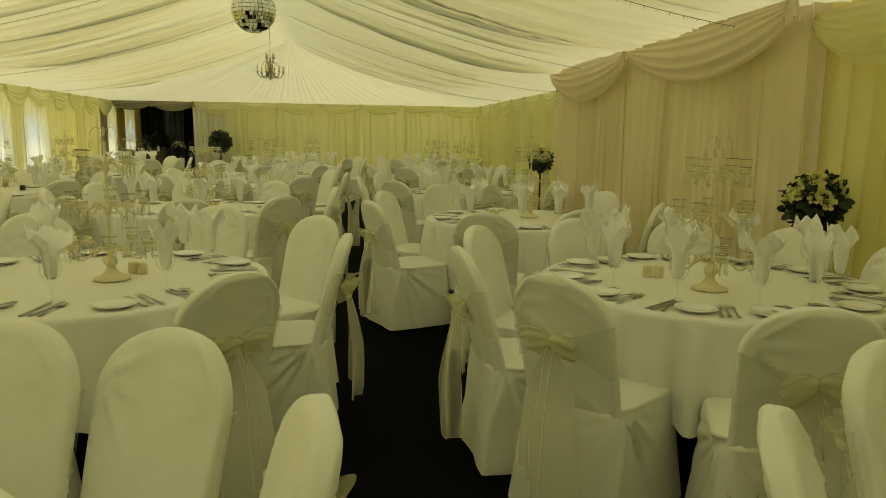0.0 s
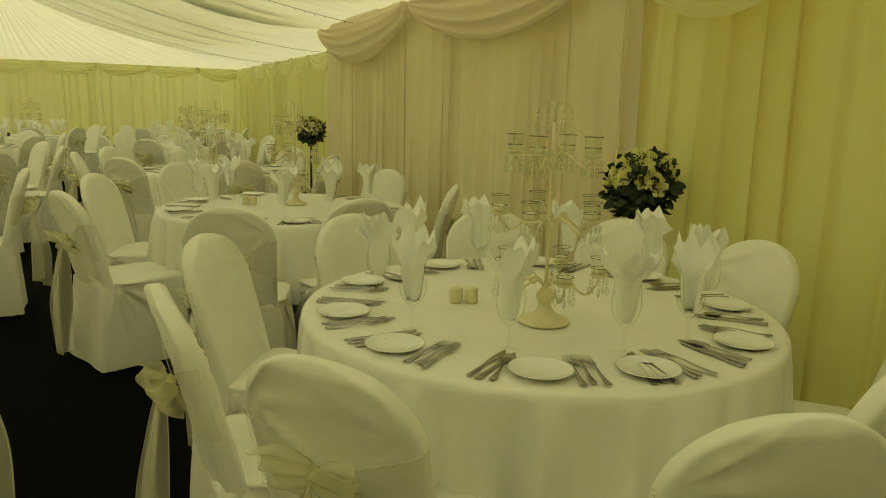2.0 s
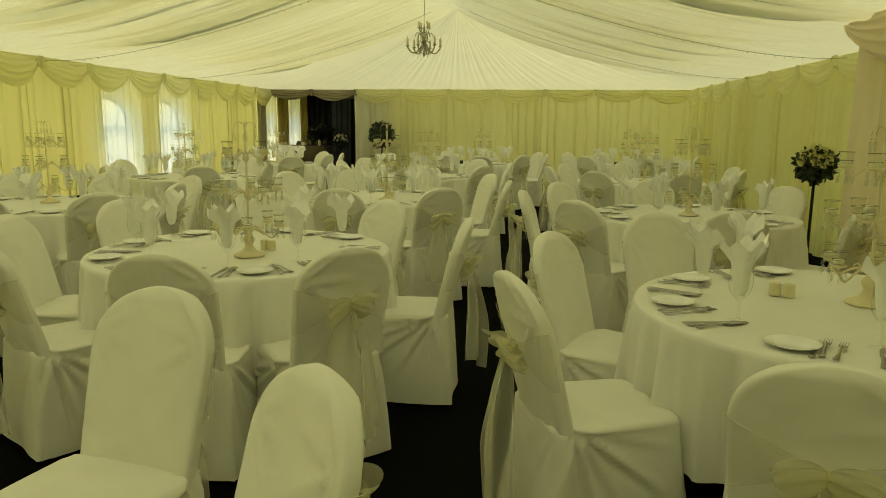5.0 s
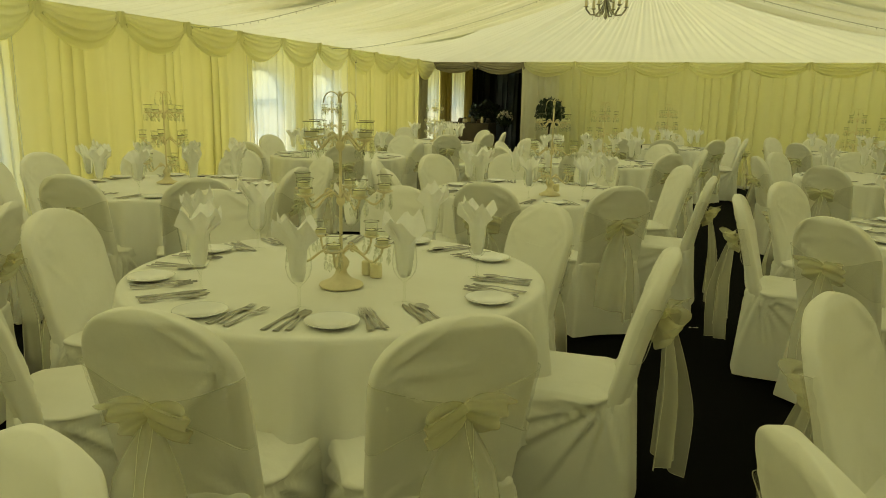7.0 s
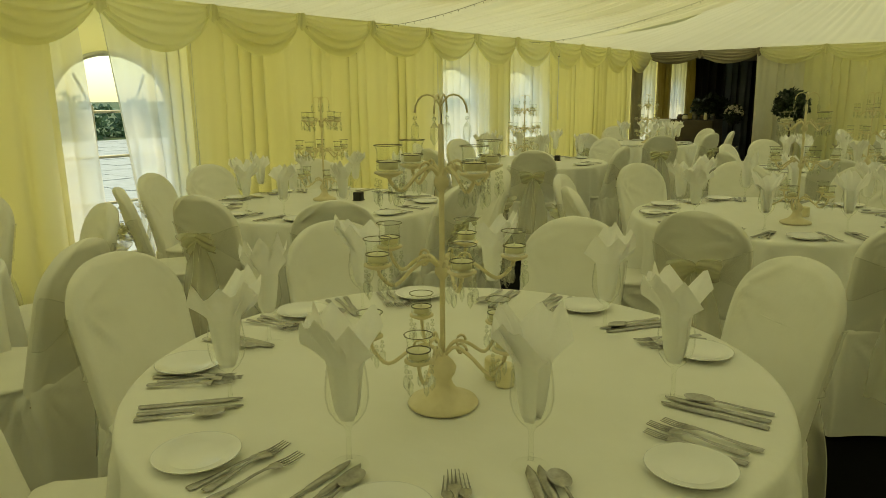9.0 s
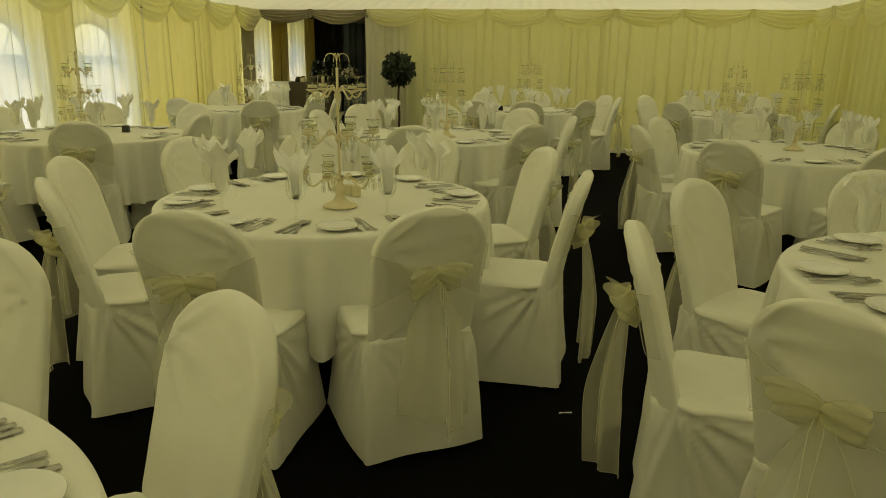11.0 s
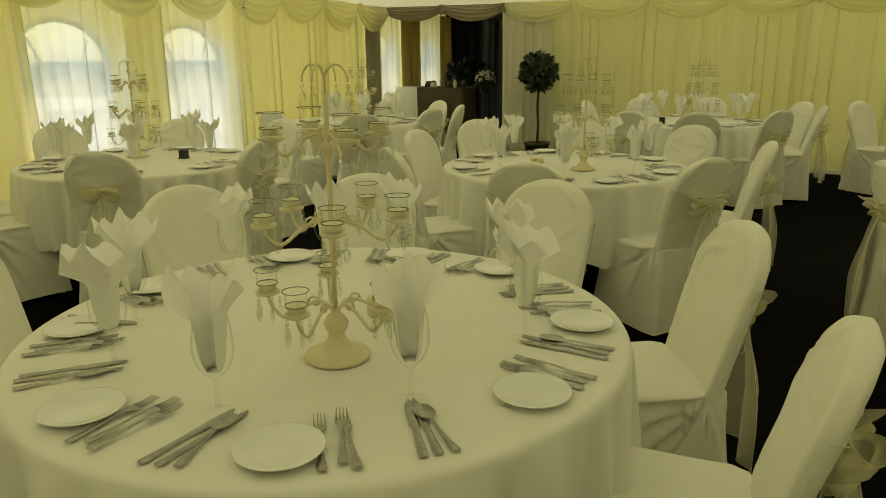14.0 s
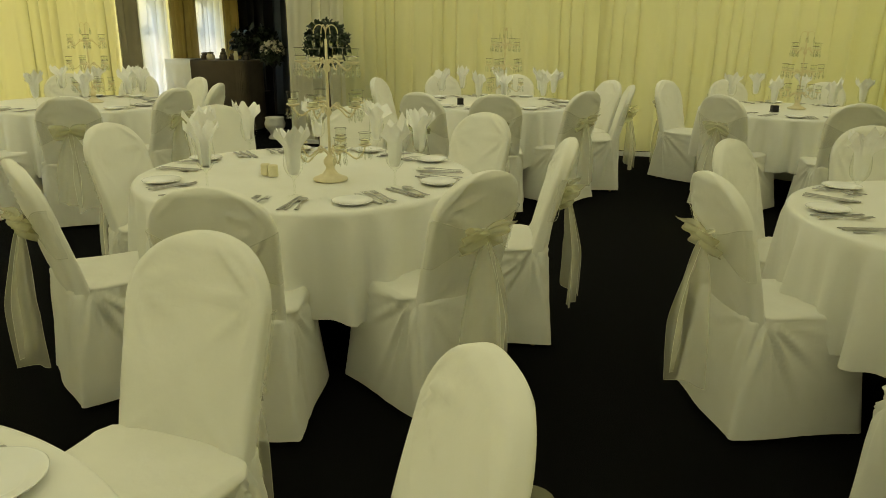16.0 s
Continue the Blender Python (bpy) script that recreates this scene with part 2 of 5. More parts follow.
def pleated(name, p0, p1, z0, z1, mat, seed, amp=0.03, label="", category="wall", step=0.011, lean=(0, 0), parent=None, kind="structure", often=34, gather=0.022):
    """A hanging pleated lining between two ground points. lean: how far its two ends drift along the wall towards the foot."""
    a, b = Vector((*p0, 0)), Vector((*p1, 0))
    length = (b - a).length
    d = (b - a) / length
    nrm = Vector((-d.y, d.x, 0))
    n = max(2, int(length / step))
    w1, w2, w3 = wave(seed, 5, 30, 75), wave(seed + 9, 4, 1.5, 7), wave(seed + 17, 3, 8, 15)
    verts, faces, cols = [], [], 11
    for i in range(n + 1):
        for j in range(cols):
            k = j / (cols - 1)
            s0, s1 = lean[0] * k, length + lean[1] * k
            s = s0 + (s1 - s0) * i / n
            u = length * i / n
            c = w1(u + 0.03 * k)
            ph = often * u + 4.6 * w2(u * 1.3) + 1.1 * w3(u) + 0.6 * k * w2(u + 5)
            deep = 0.55 + 0.6 * abs(w2(u * 1.7 + 3)) + 0.3 * k
            tuck = (gather + 0.016 * w3(u * 0.8 + 3)) * (0.75 + 0.45 * k)
            q = a + d * (s + tuck * math.sin(ph) + 0.012 * math.sin(3 * k + u * 5)) + nrm * (amp * deep * (0.9 * math.cos(ph) + 0.7 * c) + 0.012 * w2(u))
            verts.append((q.x, q.y, z1 + (z0 - z1) * k))
    for i in range(n):
        for j in range(cols - 1):
            faces.append((i * cols + j, (i + 1) * cols + j, (i + 1) * cols + j + 1, i * cols + j + 1))
    ob = mesh_ob(name, verts, faces, mat, parent)
    tagged(ob, label, category, kind=kind)
    return ob


# ceiling lining over the long part: pleats run from ridge to eaves
def build_ceiling():
    ny, nx = 2000, 52
    w1, w2, w3 = wave(3, 6, 14, 34), wave(4, 3, 3, 8), wave(5, 4, 45, 90)
    verts, faces = [], []
    for i in range(ny + 1):
        y = Y0 + (HIP - Y0) * i / ny
        bay = ((y + 0.6) % 3.0) / 3.0
        sag = math.sin(math.pi * bay)
        for j in range(nx + 1):
            u = 1.07 * (2 * j / nx - 1)
            x = RX + (XR - RX) * u if u > 0 else RX + (RX - XL) * u
            k = min(1.0, abs(u))
            side = 1.7 if u > 0 else 0.0
            f = math.sin(math.pi * min(1, k * 1.02)) ** 0.6
            yy = y + 0.10 * k * math.sin(1.7 * y + side)
            z = EAVE + (RIDGE - EAVE) * (1 - k) ** 1.28 - 0.08 * sag * f
            c1, c3 = w1(yy + side), w3(yy + 0.05 * k)
            q = yy * 7.6 + 0.9 * w2(yy * 0.7 + side) + 0.5 * k * w1(yy * 0.4)
            lay = q % 1.0
            crease = math.exp(-((lay - 0.5) / 0.13) ** 2) * (0.55 + 0.45 * math.sin(2.4 * math.floor(q) + side))
            q2 = yy * 3.1 + 0.7 * w2(yy * 0.5 + 4 + side) + 0.35 * k
            q3 = yy * 10.5 + 0.8 * w2(yy * 0.9 + 2 * side) + 0.5 * k
            fine = math.exp(-((q3 % 1.0 - 0.5) / 0.14) ** 2) * max(0.0, 0.25 + 1.3 * w2(yy * 0.8 + 6 + side))
            over = (q2 % 1.0) if q2 % 1.0 < 0.88 else 0.88 * (1 - q2 % 1.0) / 0.12
            flat = min(1.0, max(0.0, (k - 0.58) / 0.32))
            z += f * (1 - 0.72 * flat * flat * (3 - 2 * flat)) * (0.08 * c1 + 0.06 * w2(yy + 2 * side) - 0.03 * abs(c3) ** 0.7 + 0.014 * c3 + 0.15 * crease - 0.085 * over - 0.055 * fine)
            verts.append((x, y, z))
    for i in range(ny):
        for j in range(nx):
            a = i * (nx + 1) + j
            faces.append((a, a + 1, a + nx + 2, a + nx + 1))
    # hip end: pleats fan out from the ridge's end
    base = len(verts)
    ring = [(XR, HIP + (Y1 - HIP) * i / 60) for i in range(60)] + [(XR + (XL - XR) * i / 200, Y1) for i in range(200)] + [(XL, Y1 + (HIP - Y1) * i / 60) for i in range(61)]
    wf = wave(8, 4, 26, 48)
    nr = 26
    for i, (px, py) in enumerate(ring):
        ang = math.atan2(py - HIP + 0.001, px - RX)
        for j in range(nr + 1):
            out = 1.06 * j / nr
            k = min(1.0, out)
            f = math.sin(math.pi * min(1, k * 1.02)) ** 0.6
            z = EAVE + (RIDGE - EAVE) * (1 - k) ** 1.28
            z += f * (0.02 * wf(ang * 3.2) - 0.022 * abs(wf(ang * 6 + 1))) * (min(i, len(ring) - 1 - i, 12) / 12)
            verts.append((RX + (px - RX) * out, HIP + (py - HIP) * out, z))
    for i in range(len(ring) - 1):
        for j in range(nr):
            a = base + i * (nr + 1) + j
            faces.append((a, a + 1, a + nr + 2, a + nr + 1))
    tagged(mesh_ob("ceiling", verts, faces, M_CEIL), "ivory pleated fabric lining swept from ridge to eaves", "ceiling", kind="structure")


build_ceiling()

# outer sheeting of the walls, with arched window openings on one side
WINDOWS = [(8.6, 9.5), (12.87, 13.85), (14.38, 15.38)]
ANNEX_WINDOWS = [(18.92, 19.5), (20.35, 21.15)]
WIN_LOW, WIN_TOP = 0.22, 1.75


def arch_points(y0, y1, low, top, n=16):
    r = (y1 - y0) / 2
    spring = top - r * 0.85
    pts = [(y0, low), (y0, spring)]
    for i in range(1, n):
        a = math.pi - math.pi * i / n
        pts.append(((y0 + y1) / 2 + r * math.cos(a), spring + 0.85 * r * math.sin(a)))
    return pts + [(y1, spring), (y1, low)]


def arched_sheet(name, x, y_from, y_to, windows, label, high=2.3):
    bm = bmesh.new()
    edges = [y_from] + [v for w in windows for v in w] + [y_to]
    for a, b in zip(edges[0::2], edges[1::2]):
        box(bm, x - 0.012, a, -0.02, x + 0.012, b, high)
    for a, b in windows:
        box(bm, x - 0.012, a, -0.02, x + 0.012, b, WIN_LOW)
        arch = arch_points(a, b, WIN_LOW, WIN_TOP)[1:-1]
        for p, q in zip(arch, arch[1:]):
            for s in (-1, 1):
                vs = [bm.verts.new((x + s * 0.012, *c)) for c in (p, q, (q[0], high), (p[0], high))]
                bm.faces.new(vs if s > 0 else vs[::-1])
            vs = [bm.verts.new((x + s * 0.012, *c)) for s, c in ((-1, p), (1, p), (1, q), (-1, q))]
            bm.faces.new(vs)
    tagged(part(name, bm, M_PVC, smooth=False), label, "wall", kind="structure")


arched_sheet("wall_west", XL - 0.22, Y0 - 0.2, 23.0, WINDOWS + ANNEX_WINDOWS, "translucent tent wall sheeting with arched window openings")
arched_sheet("wall_east", XR + 0.22, PY1, Y1 + 0.2, [], "plain translucent tent wall sheeting behind the lining")
arched_sheet("wall_east", 3.58 + 0.2, Y0 - 0.2, PY0, [], "plain translucent tent wall sheeting behind the lining")
for nm, ya in (("wall_north", Y1 + 0.2), ("wall_south", Y0 - 0.2)):
    bm = bmesh.new()
    box(bm, -2.66 if nm == "wall_north" else XL - 0.2, ya - 0.012, -0.02, XR + 0.2, ya + 0.012, 2.3)
    tagged(part(nm, bm, M_PVC, smooth=False), "plain translucent tent gable wall sheeting", "wall", kind="structure")


def arched_window(name, x, y0, y1):
    w = empty(name, pose(x, (y0 + y1) / 2, WIN_LOW), "arched clear tent window with white glazing bars", "window", kind="structure")
    pts = [(0, p[0] - (y0 + y1) / 2, p[1] - WIN_LOW) for p in arch_points(y0, y1, WIN_LOW, WIN_TOP)]
    bm = bmesh.new()
    tube(bm, pts + [pts[0]], 0.022, 6)
    part("window_frame", bm, M_WHITEFRAME, w)
    h, wd = WIN_TOP - WIN_LOW, y1 - y0
    for k in (-0.18, 0.18):
        bm = bmesh.new()
        tube(bm, [(0, k * wd, 0.0), (0, k * wd, h * 0.74), (0, k * wd * 1.7, h * 0.9)], 0.012, 5)
        part("glazing_bar", bm, M_WHITEFRAME, w)
    for k in (0.27, 0.5, 0.72):
        bm = bmesh.new()
        tube(bm, [(0.0, -wd / 2, h * k), (0.0, 0, h * k), (0.0, wd / 2, h * k)], 0.012, 5)
        part("glazing_bar", bm, M_WHITEFRAME, w)
    bm = bmesh.new()
    bm.faces.new([bm.verts.new(p) for p in pts])
    pane = part("pane", bm, M_PANE, w, smooth=False)
    pane.visible_shadow = False


for i, (a, b) in enumerate(WINDOWS + ANNEX_WINDOWS):
    arched_window("window_%d" % (i + 1), XL - 0.22, a, b)

# inner linings
spans = [Y0, 8.56, 9.56, 12.88, 13.88, 14.38, 15.38, 18.3]
for i in range(7):
    if i == 1:
        # parted curtain: the daylight shows between its two halves
        for ya, yb, lean in ((spans[1] - 0.06, 8.71, (0, 0.13)), (8.86, spans[2] + 0.06, (0.26, 0))):
            pleated("window_curtain", (XL - 0.01, ya), (XL - 0.01, yb), 0.01, EAVE + 0.02, M_SHEER, 14 + int(ya * 10), 0.03, label="white sheer curtain parted in front of an arched window", category="curtain", lean=lean)
    elif i % 2:
        pleated("window_curtain", (XL - 0.01, spans[i] - 0.06), (XL - 0.01, spans[i + 1] + 0.06), 0.01, EAVE + 0.02, M_SHEER, 13 + i, 0.03, label="white sheer curtain hanging in folds over the arched windows", category="curtain")
    else:
        pleated("lining_west", (XL, spans[i]), (XL, spans[i + 1]), 0.01, EAVE + 0.02, M_WALL, 11 + i, 0.024, label="yellow pleated fabric lining along the window wall")
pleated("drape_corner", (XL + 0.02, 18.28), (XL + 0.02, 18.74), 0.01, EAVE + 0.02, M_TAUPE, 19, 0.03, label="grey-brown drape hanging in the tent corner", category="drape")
pleated("lining_north", (1.06, Y1 - 0.07), (XR, Y1 - 0.07), 0.05, EAVE + 0.02, M_WALL, 27, 0.03, label="yellow pleated fabric lining across the end wall")
pleated("lining_north", (-2.66, Y1), (1.15, Y1), 0.05, EAVE + 0.02, M_WALL, 23, 0.03, label="yellow pleated fabric lining across the end wall")
EX = 3.58
pleated("lining_east", (EX, PY0 + 0.02), (EX, Y0), 0.01, EAVE + 0.06, M_GOLDWALL, 33, 0.042, often=36, gather=0.026, label="yellow pleated fabric lining along the side wall")
pleated("lining_east", (XR, Y1), (XR, PY1 - 0.05), 0.01, EAVE + 0.02, M_EAST, 31, 0.03, label="yellow pleated fabric lining along the side wall")
pleated("lining_south", (XR + 0.1, Y0), (XL, Y0), 0.01, 3.4, M_WALL, 37, label="yellow pleated fabric lining across the entrance end")
bm = bmesh.new()
box(bm, -2.62, Y1 - 0.20, 0.0, XR, Y1 - 0.18, 0.05)
tagged(part("baseboard", bm, M_WHITEFRAME, smooth=False), "white board along the foot of the end wall", "baseboard", kind="structure")

# boxed-in bay with beige drapes
bay_wall = pleated("drape_bay", (PX, PY1), (PX, PY0), 0.01, EAVE + 0.06, M_PINK, 41, 0.03, often=36, gather=0.024, label="heavy beige pleated drape closing off a side bay")
pleated("drape_bay_end", (XR - 0.05, PY1), (PX, PY1), 0.01, EAVE + 0.06, M_PINK, 43, 0.02, label="heavy beige pleated drape at the end of the side bay")
pleated("drape_bay_end", (PX, PY0), (EX + 0.1, PY0), 0.01, EAVE + 0.06, M_PINK, 47, 0.02, label="heavy beige pleated drape at the end of the side bay")
bm = bmesh.new()
box(bm, PX + 0.05, PY0 + 0.04, 0.0, PX + 0.08, PY1 - 0.04, EAVE)
tagged(part("wall_bay", bm, M_PVC, smooth=False), "plain partition behind the beige drape", "wall", kind="structure")


def swags(name, p0, p1, count, z, depth, mat, label, out=0.07, seed=1):
    """A valance: swags of gathered fabric side by side; each bulges to the left of p0 to p1."""
    e = empty(name, pose(0, 0, 0), label, "valance", kind="structure")
    a, b = Vector((*p0, 0)), Vector((*p1, 0))
    d = (b - a) / count
    nrm = Vector((-d.y, d.x, 0)).normalized()
    rg = random.Random(seed)
    nu, nv = 30, 30
    for i in range(count):
        bm = bmesh.new()
        rows = []
        dep = depth * rg.uniform(0.9, 1.1)
        ph = rg.uniform(0, 6)
        skew = rg.uniform(-0.06, 0.06)
        for v in range(nv + 1):
            kv = v / nv
            r = []
            for u in range(nu + 1):
                ku = u / nu
                arc = 4 * ku * (1 - ku)
                arc = arc ** 0.85
                c = a + d * (i + ku + skew * arc * kv)
                turn = kv ** 0.85 * 17 + ph + 1.3 * ku + 0.5 * math.sin(5 * ku + ph)
                fold = (0.026 * (1 - abs(math.sin(turn))) ** 1.4 - 0.010) * (0.4 + 0.8 * arc) + 0.004 * math.sin(kv * 41 + 3 * ku)
                zz = z - (0.05 + 0.0 * arc) * kv - (dep - 0.05) * arc * kv ** 1.1 - 0.05 * kv * (1 - arc)
                q = c + nrm * (0.012 + out * math.sin(math.pi * min(1, kv * 0.92)) * (0.45 + 0.55 * arc) + fold)
                r.append((q.x, q.y, zz))
            rows.append(r)
        grid(bm, rows)
        part("swag", bm, mat, e)
        # gathered tail at the joint
        bm = bmesh.new()
        c = a + d * i
        rows = []
        for v in range(7):
            kv = v / 6
            r = []
            for u in range(13):
                ku = u / 12 - 0.5
                wd = 0.035 + 0.05 * kv
                q = c + d.normalized() * (2 * ku * wd) + nrm * (0.055 + 0.018 * math.cos(ku * 22) + 0.02 * math.cos(ku * 3))
                r.append((q.x, q.y, z + 0.01 - (0.15 + 0.03 * math.cos(ku * 11)) * kv))
            rows.append(r)
        grid(bm, rows)
        part("gathered_tail", bm, mat, e)


swags("valance_west", (XL + 0.09, 18.85), (XL + 0.09, Y0), 22, EAVE + 0.02, 0.36, M_VAL, "ivory swagged valance above the window wall", seed=5)
swags("valance_north", (XR, Y1 - 0.09), (-2.64, Y1 - 0.09), 7, EAVE + 0.04, 0.28, M_VAL, "ivory swagged valance above the end wall", seed=6)
swags("valance_east", (XR - 0.09, PY1), (XR - 0.09, Y1), 9, EAVE + 0.02, 0.34, M_VAL, "ivory swagged valance above the side wall", seed=7)
swags("valance_east", (EX - 0.09, Y0), (EX - 0.09, PY0), 6, EAVE + 0.0, 0.36, M_VAL, "ivory swagged valance above the side wall", seed=8)
swags("valance_bay", (PX - 0.08, PY0), (PX - 0.08, PY1), 2, EAVE + 0.09, 0.4, M_PINK, "deep beige swagged valance above the side bay", seed=9, out=0.09)

# ---- tables, chairs and settings ----
TOP = 0.755


def round_table(x, y):
    t = empty("round_table", pose(x, y, 0), "round folding banquet table hidden under a white cloth", "table", "round tables")
    bm = bmesh.new()
    lathe(bm, [(0.001, TOP - 0.03), (0.722, TOP - 0.03), (0.745, TOP - 0.02), (0.745, TOP - 0.008), (0.722, TOP - 0.004), (0.001, TOP - 0.004)], 40)
    part("tabletop", bm, M_POT, t)
    for sx in (-1, 1):
        for sy in (-1, 1):
            bm = bmesh.new()
            tube(bm, [(sx * 0.36, sy * 0.34, TOP - 0.03), (sx * 0.38, sy * 0.36, 0.4), (sx * 0.4, sy * 0.38, 0.0)], 0.014, 8)
            part("leg", bm, M_BLACK, t)
    return t


def tablecloth(x, y, seed):
    rg = random.Random(seed)
    n = 264
    folds = [(rg.randint(11, 15), rg.uniform(0, 6.28), 0.35), (rg.randint(24, 30), rg.uniform(0, 6.28), 0.5), (rg.randint(38, 46), rg.uniform(0, 6.28), 0.32), (rg.randint(4, 6), rg.uniform(0, 6.28), 0.3)]
    verts, faces = [], []
    prof = [(0.0, 0)] + [(r, 0) for r in (0.2, 0.4, 0.6, 0.7, 0.74, 0.755)] + [(0.764, 0.003), (0.769, 0.010), (0.772, 0.022)]
    drops = [0.05, 0.1, 0.16, 0.22, 0.28, 0.34, 0.40, 0.45]
    rows = [[(r * math.cos(2 * math.pi * i / n), r * math.sin(2 * math.pi * i / n), TOP - d + (0.0012 * math.sin(9 * r + 3 * i / n * 6.28) if d == 0 and r else 0)) for i in range(n)] for r, d in prof[1:]]
    for d in drops:
        k = d / 0.45
        r_ = []
        for i in range(n):
            a = 2 * math.pi * i / n
            f = sum(w * math.sin(m * a + p + 0.5 * k) for m, p, w in folds)
            f = math.copysign(abs(f) ** 0.8, f)
            r = 0.772 + 0.014 * k + 0.055 * k ** 0.7 * f
            hem = 0.03 * math.sin(4 * a + seed) * k
            r_.append((r * math.cos(a), r * math.sin(a), TOP - d + hem))
        rows.append(r_)
    bm = bmesh.new()
    g = grid(bm, rows, close=True)
    c = bm.verts.new((0, 0, TOP))
    for i in range(n):
        bm.faces.new((g[0][(i + 1) % n], g[0][i], c))
    bmesh.ops.recalc_face_normals(bm, faces=bm.faces)
    ob = part("tablecloth", bm, M_TCLOTH)
    ob.matrix_basis = pose(x, y, 0.0, 0, 0, rg.uniform(0, 360))
    tagged(ob, "white linen tablecloth draped in soft folds over a round table", "tablecloth", "tablecloths")
    return ob


def chair_back(z):
    """Half width, centre line and half depth of the covered back at a height."""
    k = (z - 0.44) / 0.50
    w = 0.192 + 0.014 * min(1.0, max(0.0, k) * 1.5)
    if z > 0.76:
        q = (z - 0.76) / 0.18
        w *= max(0.0, 1 - min(1.0, q) ** 2.3) ** 0.5 * 0.985 + 0.015
    return w, -0.205 - 0.115 * k - 0.02 * k * k, 0.034 - 0.008 * k


def even_loop(hx, hy, px, py, n):
    """A rounded oblong outline with evenly spaced points: x, y and the outward normal."""
    m = 720
    pts = []
    for i in range(m):
        a = 2 * math.pi * i / m
        ca, sa = math.cos(a), math.sin(a)
        pts.append((hx * math.copysign(abs(ca) ** px, ca), hy * math.copysign(abs(sa) ** py, sa)))
    run = [0.0]
    for i in range(m):
        p, q = pts[i], pts[(i + 1) % m]
        run.append(run[-1] + math.hypot(q[0] - p[0], q[1] - p[1]))
    out, k = [], 0
    for i in range(n):
        s = run[-1] * i / n
        while run[k + 1] < s:
            k += 1
        f = (s - run[k]) / max(1e-9, run[k + 1] - run[k])
        p, q = pts[k % m], pts[(k + 1) % m]
        dx, dy = q[0] - p[0], q[1] - p[1]
        ln = math.hypot(dx, dy) or 1.0
        out.append((p[0] + dx * f, p[1] + dy * f, dy / ln, -dx / ln))
    return out


def cover_mesh(seed):
    """Chair cover: skirt, seat and domed back in one cloth, pinched where seat and back meet."""
    rg = random.Random(seed)
    ph = [rg.uniform(0, 6.28) for _ in range(12)]
    fans = [[(math.radians(base + rg.uniform(-6, 6)), rg.uniform(0.65, 1.2), rg.uniform(0.17, 0.34)) for base in (-14, 6, 27, 50, 70, 84)] for _ in range(2)]
    rear_fan = [(math.radians(base + rg.uniform(-5, 5)), rg.uniform(0.5, 1.1)) for base in (12, 36, 64)]
    flank = 1 if math.cos(ph[7]) > 0 else -1
    bm = bmesh.new()
    n = 168
    rows = []
    heights = [0.02 + 0.43 * (i / 26) for i in range(27)] + [0.457, 0.463, 0.468]
    for z in heights:
        k = max(0.0, 1 - (z - 0.02) / 0.44)
        tuck = max(0.0, z - 0.459) * 0.9
        hx, hy = 0.205 + 0.037 * k - tuck, 0.228 + 0.030 * k - tuck
        r = []
        for x, y, nx, ny in even_loop(hx, hy, 0.22 - 0.05 * k, 0.22 - 0.05 * k, n):
            d = 0.0
            side = min(1.0, max(0.0, (abs(nx) - 0.4) / 0.35))
            rear = min(1.0, max(0.0, (-ny - 0.4) / 0.35))
            front = min(1.0, max(0.0, (ny - 0.4) / 0.35))
            dy, dz = y + 0.160, 0.462 - z
            reach = math.hypot(dy, dz)
            ang = math.atan2(dy, max(dz, 0.001))
            w = 0 if x > 0 else 1
            grow = min(1.0, reach / 0.05)
            for a0, strong, far in fans[w]:
                off = reach * math.sin(ang - a0) / (0.006 + 0.036 * reach)
                if abs(off) < 6:
                    fade = grow * math.exp(-(reach / far) ** 2)
                    d += side * strong * fade * (0.019 * math.exp(-((off - 0.9) / 1.3) ** 2) - 0.018 * math.exp(-((off + 0.8) / 0.7) ** 2))
            for sg in (-1, 1):
                ex = -sg * (x - sg * 0.2)
                rr = math.hypot(ex, dz)
                an = math.atan2(ex, max(dz, 0.001))
                for a0, strong in rear_fan:
                    off = rr * math.sin(an - a0) / (0.008 + 0.05 * rr)
                    if abs(off) < 6:
                        d += rear * strong * min(1.0, rr / 0.05) * math.exp(-(rr / 0.2) ** 2) * (0.006 * math.exp(-((off - 0.9) / 1.3) ** 2) - 0.007 * math.exp(-((off + 0.8) / 0.7) ** 2))
            d += k * (rear * 0.008 * math.sin(17 * x + ph[5] + 2 * k) + front * 0.005 * math.sin(13 * x + ph[6]) + side * 0.006 * math.sin(12 * y + ph[7]))
            corner = max(0.0, 1 - abs(abs(nx) - abs(ny)) / 0.8)
            d += corner * 0.014 * k * k
            pull = math.exp(-(dy / 0.035) ** 2 - ((z - 0.452) / 0.045) ** 2) * side
            d -= 0.016 * pull
            r.append((x + nx * d, y + ny * d - 0.014, z + (0.004 * math.sin(14 * x + 9 * y + ph[9]) if z < 0.03 else 0) + 0.003 * math.sin(10 * x + 8 * y + ph[10]) * (1 if z > 0.44 else 0)))
        rows.append(r)
    top = rows[-1]
    for sc, dz in ((0.97, 0.002), (0.88, 0.004), (0.6, 0.007), (0.3, 0.008)):
        rows.append([(x * sc, (y + 0.014) * sc - 0.014, 0.468 + dz + 0.003 * math.sin(11 * x * sc + 7 * y * sc + ph[10]) + 0.0025 * math.sin(38 * x * sc - 21 * y * sc + ph[11]) * max(0.0, 0.1 - y * sc)) for x, y, _ in top])
    g = grid(bm, rows, close=True)
    bm.faces.new(g[-1])
    # back: a flat front and rear panel with a narrow boxed edge between
    rows = []
